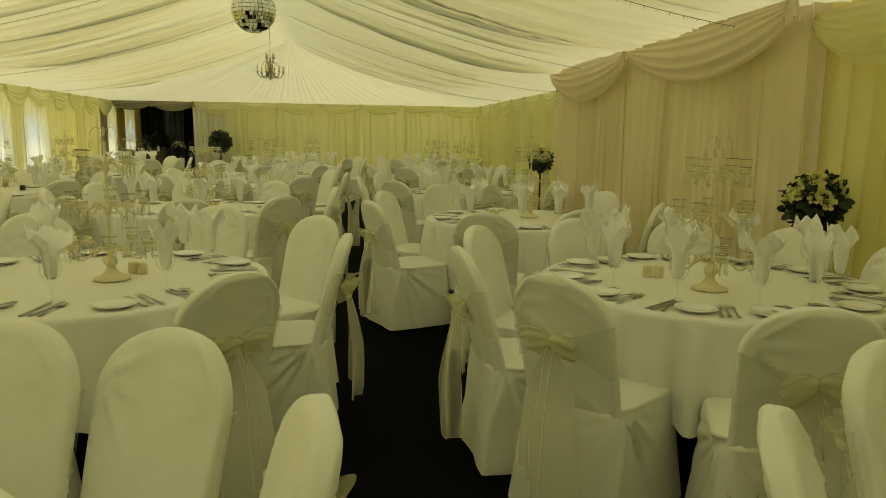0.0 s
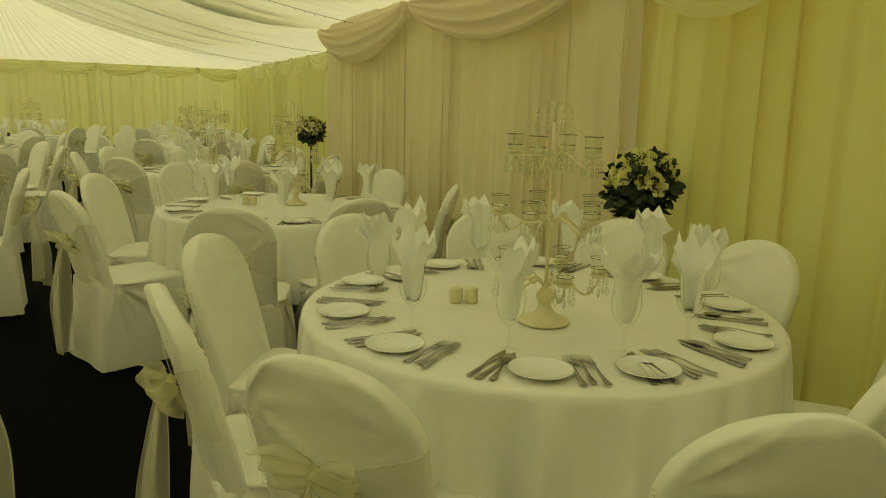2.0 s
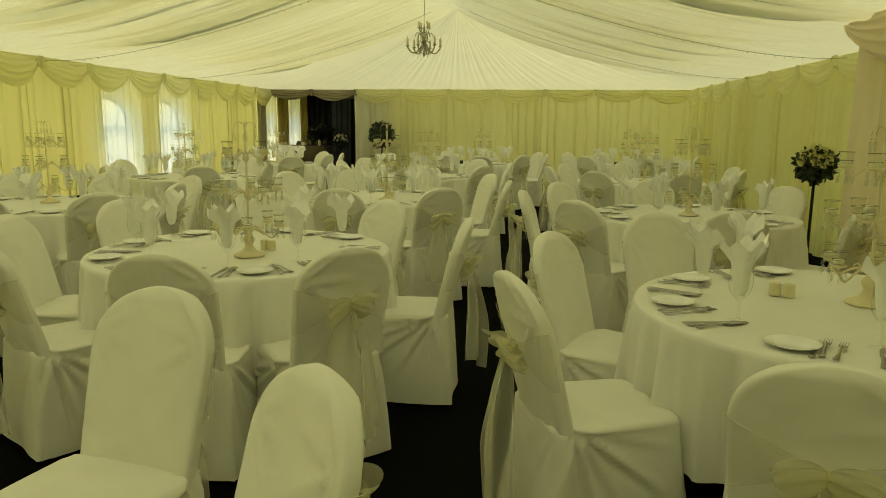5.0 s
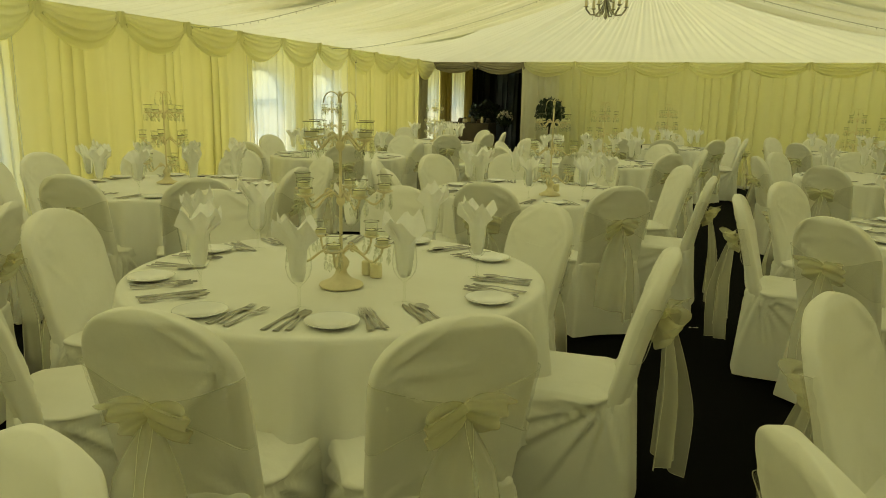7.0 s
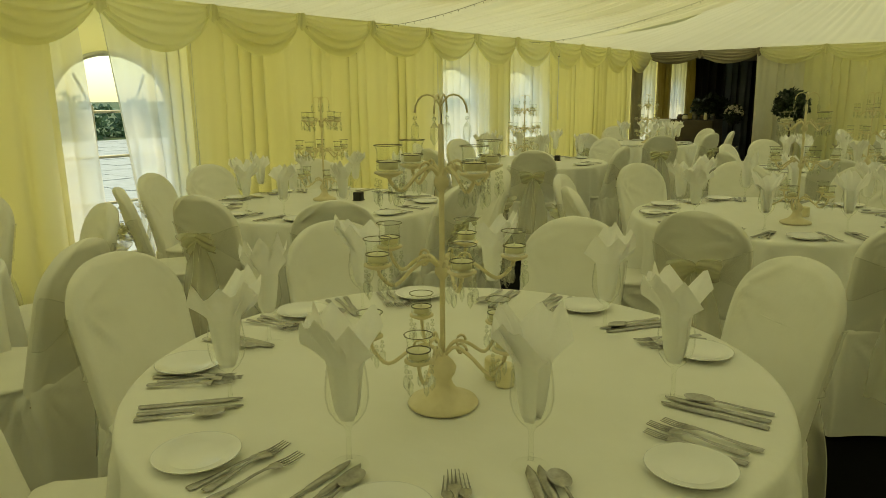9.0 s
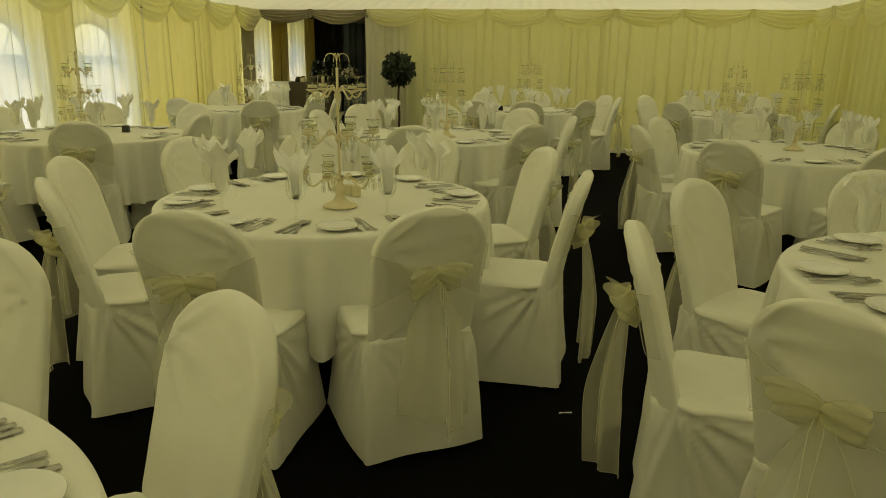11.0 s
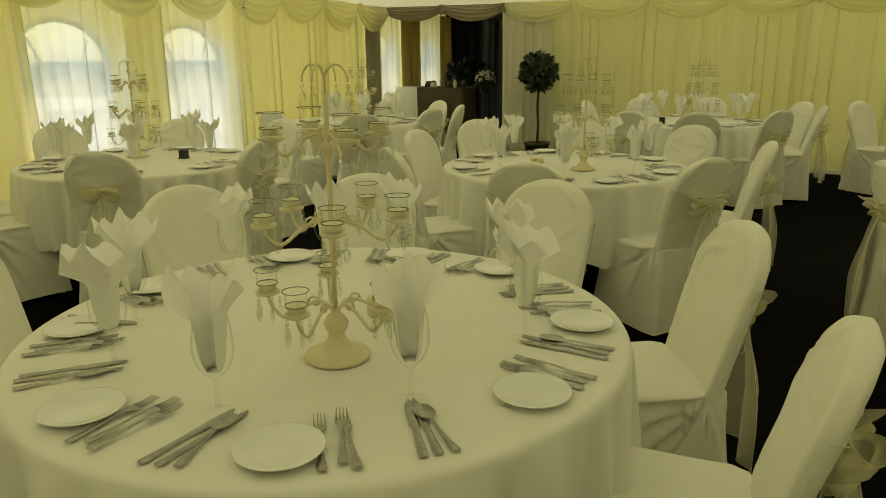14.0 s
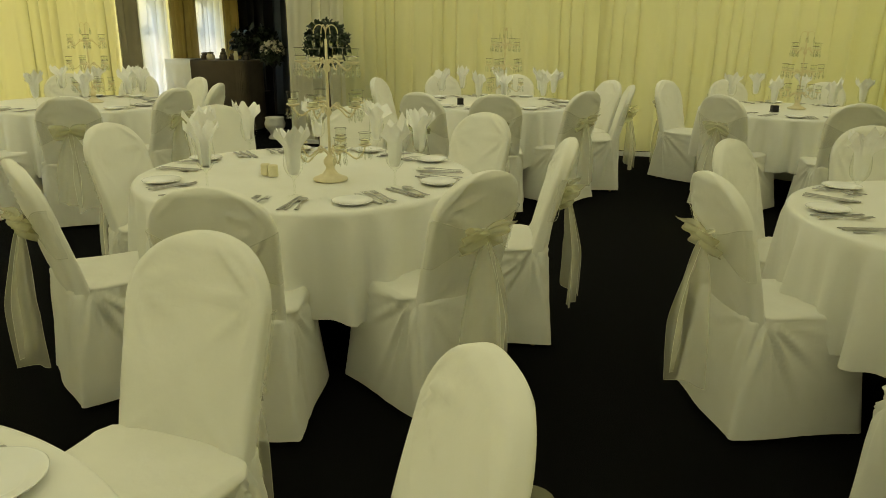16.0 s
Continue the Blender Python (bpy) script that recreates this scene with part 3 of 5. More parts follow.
    zs = [0.425 + 0.32 * i / 24 for i in range(25)] + [0.745 + 0.195 * math.sin(math.pi / 2 * i / 18) for i in range(1, 19)]
    m = 104
    for z in zs:
        w, yc, h = chair_back(max(z, 0.44))
        if z < 0.44:
            e = (0.44 - z) / 0.055
            w, h, yc = 0.192 + 0.006 * e, 0.034, -0.205 - 0.016 * e
        slim = min(1.0, max(0.0, (0.943 - z) / 0.028)) ** 0.5 if z > 0.915 else 1.0
        r = []
        for x, y, nx, ny in even_loop(max(w, 0.004), max(0.002, h * slim), 0.34, 0.34, m):
            flat = min(1.0, max(0.0, (abs(ny) - 0.5) / 0.4)) * max(0.0, 1 - abs(x / (w + 0.001)) ** 6)
            # pulls running inward from one shoulder and from the seat corners
            wr = 0.0
            for sg, strong in ((flank, 0.019), (-flank, 0.008)):
                sx, sz = 0.188 * sg - x, z - 0.815
                rr = math.hypot(sx, sz)
                an = math.atan2(sz, abs(sx) + 0.001)
                wr += strong * math.exp(-(rr / 0.14) ** 2) * min(1.0, rr / 0.025) * (1 - abs(math.sin(4.6 * an + ph[6] + sg))) ** 2.0
            for sg in (-1, 1):
                lx, lz = abs(x - sg * 0.19), z - 0.43
                lr = math.hypot(lx, lz)
                wr += 0.012 * math.exp(-(lr / 0.15) ** 2) * min(1.0, lr / 0.03) * (1 - abs(math.sin(3.4 * math.atan2(lz, lx + 0.001) + ph[8 + (sg > 0)]))) ** 1.8
            wr += 0.0022 * math.sin(11 * z - 13 * x + ph[5]) + 0.0012 * math.sin(31 * z + 17 * x + ph[4])
            r.append((x, yc + y + math.copysign(1, ny) * wr * flat + 0.018 * (x / 0.22) ** 2, z + (0.004 * math.sin(9 * x + ph[3]) if z < 0.43 else 0)))
        rows.append(r)
    g = grid(bm, rows, close=True)
    bm.faces.new(g[-1])
    bmesh.ops.recalc_face_normals(bm, faces=bm.faces)
    return bm


def strip(bm, centre, width, across, n_w=5, curl=0.0):
    """A ribbon along centre points; across gives the ribbon's direction at each."""
    rows = []
    for i, c in enumerate(centre):
        c, ac = Vector(c), Vector(across[i] if isinstance(across, list) else across).normalized()
        w = width[i] if isinstance(width, (list, tuple)) else width
        rows.append([c + ac * (w * (j / (n_w - 1) - 0.5)) + Vector((0, -curl * math.cos(math.pi * 5 * j / (n_w - 1) + 0.35 * i), 0)) for j in range(n_w)])
    grid(bm, rows)


def chair_model(seed):
    rg = random.Random(seed)
    c = empty("banquet_chair", pose(0, 0, -50), "banquet chair in a white fabric cover with an organza sash", "chair", "chairs round the tables")
    part("cover", cover_mesh(seed), M_COVER, c, "white fitted fabric cover")
    for sx, sy in ((-1, -1), (1, -1), (-1, 1), (1, 1)):
        bm = bmesh.new()
        tube(bm, [(sx * 0.185, sy * 0.185, 0.40), (sx * 0.19, sy * 0.19, 0.2), (sx * 0.195, sy * 0.195, 0.0)], 0.011, 6)
        part("leg", bm, M_GOLD, c, "brass-coloured metal leg")
    # sash band round the back, gathered behind
    bm = bmesh.new()
    rows = []
    knot_z = 0.695 + rg.uniform(-0.015, 0.015)
    for j in range(8):
        kj = j / 7
        r = []
        for i in range(37):
            a = -math.pi + math.pi * i / 36
            ca, sa = math.cos(a), math.sin(a)
            behind = max(0.0, -sa) ** 0.5 * (1 - abs(ca) ** 0.42) if sa < 0 else 0.0
            z = 0.600 + 0.185 * kj
            z = z + (knot_z - z) * 0.85 * behind
            w, yc, h = chair_back(z)
            x = (w + 0.005) * math.copysign(abs(ca) ** 0.34, ca)
            y = yc + (h + 0.009) * math.copysign(abs(sa) ** 0.34, sa) + 0.018 * (x / 0.22) ** 2 + 0.003 * math.sin(kj * 20 + 3 * a)
            r.append((x, y, z))
        rows.append(r)
    grid(bm, rows)
    sash = part("sash", bm, M_ORGANZA, c, "sheer pale yellow organza sash")
    bm = bmesh.new()
    for r in (rows[0], rows[-1]):
        tube(bm, [Vector(p) - Vector((0, 0.002, 0)) for p in r], 0.0010, 4)
    part("sash_hem", bm, M_ORGANZA_EDGE, sash)
    bm = bmesh.new()
    for zf in (0.780 + rg.uniform(-0.01, 0.01),):
        w, yc, h = chair_back(zf)
        tube(bm, [(x, yc + h * (1 - abs(x / (w + 0.004)) ** 3) ** 0.6 + 0.018 * (x / 0.22) ** 2 + 0.004, zf - 0.02 * (1 - (x / w) ** 2)) for x in [(w + 0.003) * (q / 8 - 1) for q in range(17)]], 0.0016, 4)
    part("front_edge", bm, M_COVER, sash)
    w, yc, h = chair_back(knot_z)
    ky = yc - h - 0.018
    bm = bmesh.new()
    bmesh.ops.create_icosphere(bm, subdivisions=2, radius=1, matrix=Matrix.LocRotScale((0, ky, knot_z), None, (0.022, 0.016, 0.020)))
    for v in bm.verts:
        v.co.x += 0.004 * math.sin(v.co.z * 300)
    part("knot", bm, M_KNOT, sash)
    for s in (-1, 1):
        bm = bmesh.new()
        lift, size = rg.uniform(-0.045, 0.005), rg.uniform(0.080, 0.102)
        cen, acr, wid = [], [], []
        for i in range(25):
            a = 2 * math.pi * i / 24
            px = s * size * (1 - math.cos(a)) / 2 * 1.15
            out = 0.032 * math.sin(a)
            cen.append((px, ky - 0.012 - out * 0.8 - 0.01 * math.sin(a / 2), knot_z + lift * (1 - math.cos(a)) / 2 + 0.006 * math.sin(a)))
            acr.append((s * 0.25 * math.sin(a / 2), -0.55, 1))
            wid.append(0.022 + 0.132 * math.sin(a / 2) ** 0.6 * (1 - 0.30 * math.sin(a / 2) ** 8))
        strip(bm, cen, wid, acr, 17, 0.013)
        part("bow_loop", bm, M_BOW, sash)
        bm = bmesh.new()
        low = rg.uniform(0.10, 0.24)
        turn, px0, bow = (rg.uniform(0.15, 0.5) if s < 0 else rg.uniform(0.5, 0.95)), rg.uniform(0.02, 0.045), rg.uniform(0.0, 0.012)
        waves, shift = rg.uniform(0.9, 1.7), rg.uniform(0, 6.28)
        rows = []
        for i in range(20):
            k = i / 19
            z = knot_z - 0.01 + (low - knot_z) * k
            cx = s * (px0 * min(1, 4 * k) + 0.03 * k)
            cy = ky - 0.020 - 0.028 * min(1, 2 * k) - bow * math.sin(3 * k)
            wd = 0.025 + 0.145 * min(1.0, k * 1.7) ** 0.7
            r = []
            for j in range(15):
                e = j / 14 - 0.5
                fold = 0.017 * min(1.0, 0.3 + k) * math.sin(2 * math.pi * waves * e + shift + 0.8 * k)
                lean = turn * s
                r.append(Vector((cx + e * wd * math.cos(lean) - fold * math.sin(lean), cy + e * wd * math.sin(lean) + fold * math.cos(lean), z + 0.03 * e * s * k)))
            rows.append(r)
        grid(bm, rows)
        part("tail", bm, M_TAIL, sash)
        bm = bmesh.new()
        for j in (0, 14):
            tube(bm, [r[j] for r in rows], 0.0010, 4)
        tube(bm, rows[-1], 0.0010, 4)
        part("hem", bm, M_ORGANZA_EDGE, sash)
    return c


CHAIRS = [chair_model(s) for s in (1, 2, 3, 4, 5)]
FIRST = set(CHAIRS)
used_models = []
rg_all = random.Random(77)


def place_chair(x, y, heading):
    """A chair at a place; heading 0 looks along +y."""
    i = rg_all.randrange(len(CHAIRS))
    m = pose(x, y, 0, 0, 0, heading)
    if CHAIRS[i] in FIRST and CHAIRS[i] not in used_models:
        used_models.append(CHAIRS[i])
        CHAIRS[i].matrix_basis = m
        return CHAIRS[i]
    return copy_thing(CHAIRS[i], m)


# --- place settings ---
def plate_mesh():
    bm = bmesh.new()
    lathe(bm, [(0.001, 0.004), (0.048, 0.004), (0.053, 0.0065), (0.078, 0.0135), (0.0805, 0.0145), (0.0815, 0.0135), (0.079, 0.011), (0.055, 0.002), (0.050, 0.0), (0.001, 0.0)], 32)
    return bm


def blade(bm, outline, z, thick=0.0022, lift=None):
    """A flat piece from half widths along its length."""
    rows_t, rows_b = [], []
    for y, w in outline:
        dz = lift(y) if lift else 0
        rows_t.append([(-w, y, z + dz), (-w * 0.5, y, z + thick + dz), (w * 0.5, y, z + thick + dz), (w, y, z + dz)])
    grid(bm, rows_t)
    bm.faces.new([bm.verts.new(p) for p in rows_t[0]][::-1])
    bm.faces.new([bm.verts.new(p) for p in rows_t[-1]])


HANDLE = [(0, 0.0065), (0.004, 0.0095), (0.015, 0.0095), (0.04, 0.0065), (0.07, 0.0045), (0.095, 0.0036), (0.115, 0.0036)]


def fork_mesh():
    bm = bmesh.new()
    rise = lambda y: 0.005 * math.sin(min(1, max(0, (y - 0.06) / 0.1)) * math.pi) + 0.001
    blade(bm, HANDLE + [(0.125, 0.006), (0.135, 0.0115), (0.15, 0.0125)], 0.001, lift=rise)
    for x in (-0.0105, -0.0035, 0.0035, 0.0105):
        tube(bm, [(x, 0.149, 0.004), (x, 0.17, 0.003), (x * 0.95, 0.198, 0.006)], 0.0017, 5, 0.0009)
    return bm


def knife_mesh():
    bm = bmesh.new()
    blade(bm, [(0, 0.0065), (0.004, 0.0092), (0.02, 0.0092), (0.06, 0.0072), (0.098, 0.006), (0.102, 0.0068), (0.108, 0.0065), (0.112, 0.009), (0.16, 0.0105), (0.195, 0.0095), (0.212, 0.005), (0.219, 0.001)], 0.001, 0.003)
    return bm


def spoon_mesh():
    bm = bmesh.new()
    rise = lambda y: 0.004 * math.sin(min(1, max(0, (y - 0.05) / 0.13)) * math.pi) + 0.001
    blade(bm, HANDLE + [(0.122, 0.004)], 0.001, lift=rise)
    rows = []
    for i in range(7):
        r = i / 6
        rows.append([(0.0205 * r * math.cos(2 * math.pi * j / 18), 0.151 + 0.033 * r * math.sin(2 * math.pi * j / 18), 0.002 + 0.006 * r * r) for j in range(18)])
    rows[0] = [(0.0002 * math.cos(j), 0.151 + 0.0002 * math.sin(j), 0.002) for j in range(18)]
    grid(bm, rows, close=True)
    return bm


def goblet_mesh():
    bm = bmesh.new()
    lathe(bm, [(0.036, 0.001), (0.034, 0.003), (0.012, 0.006), (0.0055, 0.012), (0.0045, 0.03), (0.0048, 0.068), (0.008, 0.078), (0.022, 0.090), (0.034, 0.108), (0.0395, 0.130), (0.039, 0.155), (0.0355, 0.185), (0.0325, 0.202)], 22)
    return bm


def napkin_mesh(seed):
    """A napkin folded to a point in the bowl, its layered corners fanning out above the rim."""
    rg = random.Random(seed)
    bm = bmesh.new()
    foot = bm.verts.new((0, 0, 0.088))
    bearing = rg.uniform(0, 6.28)
    for layer in range(3):
        turn = bearing + (layer - 1) * rg.uniform(0.5, 0.9) + (math.pi if layer == 2 else 0)
        peaks = [rg.uniform(-0.75, -0.35), rg.uniform(-0.15, 0.2), rg.uniform(0.4, 0.8)]
        tall = [rg.uniform(0.55, 1.0) for _ in peaks]
        spread, tip_out = rg.uniform(0.058, 0.080), rg.uniform(0.025, 0.055)
        rise = rg.uniform(0.095, 0.125) * (1.1 if layer == 1 else 0.95)
        ph = rg.uniform(0, 6.28)
        rows = []
        for i in range(15):
            k = i / 14
            row = []
            for j in range(19):
                u = j / 9 - 1
                jag = max(t * max(0.0, 1 - abs(u - p) / 0.42) for p, t in zip(peaks, tall))
                if k < 0.45:
                    kk = k / 0.45
                    half, z = 0.016 + 0.017 * kk ** 0.5, 0.092 + 0.106 * kk
                    bend = 0.014 + 0.016 * kk ** 0.5
                else:
                    kk = (k - 0.45) / 0.55
                    half = 0.033 + (spread - 0.033) * kk ** 1.2
                    z = 0.198 + rise * kk * (0.42 + 0.58 * jag) - 0.012 * kk * u * u
                    bend = 0.030 + tip_out * kk ** 1.6
                x = half * math.sin(u * 1.25) / math.sin(1.25)
                y = bend * math.cos(u * 1.25) + 0.0035 * math.sin(5 * u + ph) * k
                row.append((x * math.cos(turn) - y * math.sin(turn), x * math.sin(turn) + y * math.cos(turn), z))
            rows.append(row)
        g = grid(bm, rows)
        for j in range(18):
            bm.faces.new((foot, g[0][j], g[0][j + 1]))
    return bm


def stock(bm, name, mat, label, category, group):
    """A finished model, kept under the floor until its first use."""
    ob = part(name, bm, mat)
    tagged(ob, label, category, group)
    return [ob, False]


PLATE = stock(plate_mesh(), "side_plate", M_CHINA, "small white china side plate on a white tablecloth", "plate", "side plates")
FORK = stock(fork_mesh(), "fork", M_STEEL, "stainless steel table fork laid on a white cloth", "fork", "forks")
KNIFE = stock(knife_mesh(), "knife", M_STEEL, "stainless steel table knife laid on a white cloth", "knife", "knives")
SPOON = stock(spoon_mesh(), "spoon", M_STEEL, "stainless steel dessert spoon laid on a white cloth", "spoon", "spoons")
GOBLET = stock(goblet_mesh(), "wine_glass", M_GLASS, "clear stemmed wine glass holding a folded napkin", "glass", "wine glasses")
NAPKINS = [stock(napkin_mesh(s), "napkin", M_NAPKIN, "white cloth napkin fanned out of a wine glass", "napkin", "napkins") for s in range(1, 9)]


def put(st, m):
    if not st[1]:
        st[1] = True
        st[0].matrix_basis = m
        return st[0]
    return copy_thing(st[0], m)


def polar(cx, cy, r, deg, z, turn=0.0):
    a = radians(deg)
    return pose(cx + r * math.cos(a), cy + r * math.sin(a), z, 0, 0, deg + 90 + turn)


def setting(cx, cy, deg, far=False):
    """Cutlery, plate and glass of one seat, whose diner sits at deg."""
    j = lambda s: rg_all.uniform(-s, s)
    z = TOP + 0.003
    put(PLATE, polar(cx, cy, 0.648 + j(0.012), deg - 15.5 + j(1.5), z, j(20)))
    for i in range(3):
        put(FORK, polar(cx, cy, 0.722 - 0.012 * (i % 2) + j(0.006), deg - 8.5 + 2.3 * i + j(0.4), z + 0.001 * i, j(5) + 0))
    for i in range(2):
        put(KNIFE, polar(cx, cy, 0.722 + j(0.006), deg + 5.5 + 2.3 * i + j(0.4), z, -10 + j(4)))
    put(SPOON, polar(cx, cy, 0.722 + j(0.008), deg + 10.5 + j(0.5), z, -8 + j(6)))
    g = polar(cx, cy, 0.52 + j(0.015), deg + 10 + j(3), z, j(180))
    put(GOBLET, g)
    put(NAPKINS[rg_all.randrange(len(NAPKINS))], g @ pose(0, 0, 0, 0, 0, j(180)))


# --- candelabra ---
def candelabra_model():
    c = empty("candelabra", pose(0, 0, -50), "tall cream metal candelabra with glass candle cups and crystal drops", "candelabra", "table candelabras")
    bm = bmesh.new()
    lathe(bm, [(0.001, 0.0), (0.074, 0.0), (0.077, 0.004), (0.074, 0.010), (0.055, 0.018), (0.035, 0.028), (0.022, 0.045), (0.018, 0.058), (0.026, 0.072), (0.029, 0.085), (0.022, 0.098), (0.012, 0.108), (0.0085, 0.12), (0.001, 0.12)], 32)
    part("base", bm, M_CREAM, c, "round cream-painted metal foot")
    bm = bmesh.new()
    tube(bm, [(0, 0, 0.11), (0, 0, 0.3), (0, 0, 0.5), (0, 0, 0.6)], 0.0058, 10)
    for z in (0.30, 0.485):
        lathe(bm, [(0.007, z - 0.02), (0.015, z - 0.008), (0.016, z), (0.012, z + 0.01), (0.007, z + 0.02)], 14)
    part("pole", bm, M_CREAM, c)

    bm = bmesh.new()
    for zz, s in ((-0.010, 0.0045), (-0.020, 0.0055)):
        bmesh.ops.create_icosphere(bm, subdivisions=1, radius=s, matrix=Matrix.Translation((0, 0, zz)))
    bmesh.ops.create_icosphere(bm, subdivisions=1, radius=1, matrix=Matrix.LocRotScale((0, 0, -0.043), None, (0.0085, 0.0055, 0.018)))
    drop_me = bpy.data.meshes.new("crystal_drop")
    bm.to_mesh(drop_me)
    bm.free()
    drop_me.materials.append(M_CRYSTAL)

    def crystals(at, parent):
        for i in range(5):
            a = 2 * math.pi * i / 5
            o = new("crystal_drop", drop_me)
            o.parent = parent
            o.matrix_basis = pose(at[0] + 0.026 * math.cos(a), at[1] + 0.026 * math.sin(a), at[2], 0, 0, math.degrees(a))

    tiers = [(0.105, 5, 0.155, 0.150, 20), (0.295, 5, 0.15, 0.325, 52), (0.485, 4, 0.12, 0.505, 15)]
    for z0, count, reach, zc, turn in tiers:
        for i in range(count):
            a = radians(turn + 360 * i / count)
            d = Vector((math.cos(a), math.sin(a), 0))
            bm = bmesh.new()
            pts = [Vector((0, 0, z0)), d * reach * 0.2 + Vector((0, 0, z0 + 0.03)), d * reach * 0.45 + Vector((0, 0, z0 + 0.018)), d * reach * 0.75 + Vector((0, 0, z0 - 0.012)), d * reach * 0.95 + Vector((0, 0, (z0 + zc) / 2 - 0.006)), d * reach + Vector((0, 0, zc))]
            bend = [pts[0]] + pts + [pts[-1]]
            sweep = []
            for q in range(len(pts) - 1):
                p0, p1, p2, p3 = bend[q:q + 4]
                for w in (0, 0.25, 0.5, 0.75):
                    sweep.append(0.5 * (2 * p1 + (p2 - p0) * w + (2 * p0 - 5 * p1 + 4 * p2 - p3) * w * w + (3 * p1 - p0 - 3 * p2 + p3) * w ** 3))
            tube(bm, sweep + [pts[-1]], 0.0042, 6)
            curl = [d * reach * 0.3 + Vector((0, 0, z0 + 0.028)) + (d * math.cos(t) * 0.016 * (1 - t / 9) + Vector((0, 0, math.sin(t) * 0.016 * (1 - t / 9)))) for t in [0.7 * q for q in range(10)]]
            tube(bm, curl, 0.003, 5)
            at = d * reach + Vector((0, 0, zc))
            lathe(bm, [(0.004, -0.006), (0.016, -0.002), (0.028, 0.004), (0.0285, 0.007), (0.001, 0.007)], 16, at)
            arm = part("arm", bm, M_CREAM, c)
            bm = bmesh.new()
            lathe(bm, [(0.0010, 0.008), (0.0215, 0.008), (0.0237, 0.012), (0.0228, 0.03), (0.0228, 0.046), (0.0245, 0.054), (0.0279, 0.058)], 20, at)
            part("candle_cup", bm, M_CUP, arm, "clear glass candle cup with a flared rim")
            bm = bmesh.new()
            lathe(bm, [(0.0273, 0.0572), (0.0286, 0.0576), (0.0286, 0.0588), (0.0273, 0.0588), (0.0270, 0.0580)], 20, at)
            part("cup_rim", bm, M_RIM, arm)
            bm = bmesh.new()
            lathe(bm, [(0.0230, 0.026), (0.0243, 0.026), (0.0243, 0.028), (0.0230, 0.028)], 20, at)
            part("cup_band", bm, M_RIM, arm)
            bm = bmesh.new()
            lathe(bm, [(0.0010, 0.0125), (0.0193, 0.0125), (0.0193, 0.026), (0.0181, 0.0275), (0.0020, 0.027), (0.0015, 0.033), (0.0010, 0.033)], 14, at)
            part("candle", bm, M_WAX, arm)
            crystals(at, arm)
    for i in range(4):
        a = radians(60 + 90 * i)
        d = Vector((math.cos(a), math.sin(a), 0))
        bm = bmesh.new()
        tube(bm, [Vector((0, 0, 0.59))] + [d * (0.027 - 0.027 * math.cos(t)) + Vector((0, 0, 0.622 + 0.036 * math.sin(t))) for t in [math.pi * q / 8 for q in range(9)]], 0.0022, 6)
        hook = part("hook", bm, M_CREAM, c)
        bm = bmesh.new()
        at = d * 0.054 + Vector((0, 0, 0.620))
        bmesh.ops.create_icosphere(bm, subdivisions=1, radius=0.005, matrix=Matrix.Translation(at - Vector((0, 0, 0.008))))
        bmesh.ops.create_icosphere(bm, subdivisions=1, radius=1, matrix=Matrix.LocRotScale(at - Vector((0, 0, 0.036)), None, (0.010, 0.006, 0.024)))
        part("crystal_drop", bm, M_CRYSTAL, hook, "clear teardrop crystal", smooth=False)
    return c


def shaker_mesh():
    bm = bmesh.new()
    lathe(bm, [(0.001, 0.0), (0.021, 0.0), (0.0225, 0.003), (0.0225, 0.046), (0.021, 0.050), (0.018, 0.052), (0.001, 0.053)], 18)
    return bm


SHAKER = stock(shaker_mesh(), "shaker", M_CERAMIC, "small cream ceramic salt or pepper shaker", "shaker", "shakers")
bm = bmesh.new()
box(bm, -0.026, -0.026, 0, 0.026, 0.026, 0.055, 0.003)
box(bm, -0.030, -0.030, 0.0, 0.030, 0.030, 0.006, 0.002)
BLACKBOX = stock(bm, "table_number_holder", M_BLACK, "small black block standing on the white tablecloth", "holder", "black holders")
CANDELABRA = [candelabra_model(), False]


# centre, chair bearings with their distance, candelabra place, shakers, black block
def seats(bearings, r=1.0):
    return [(b, r) if not isinstance(b, tuple) else b for b in bearings]


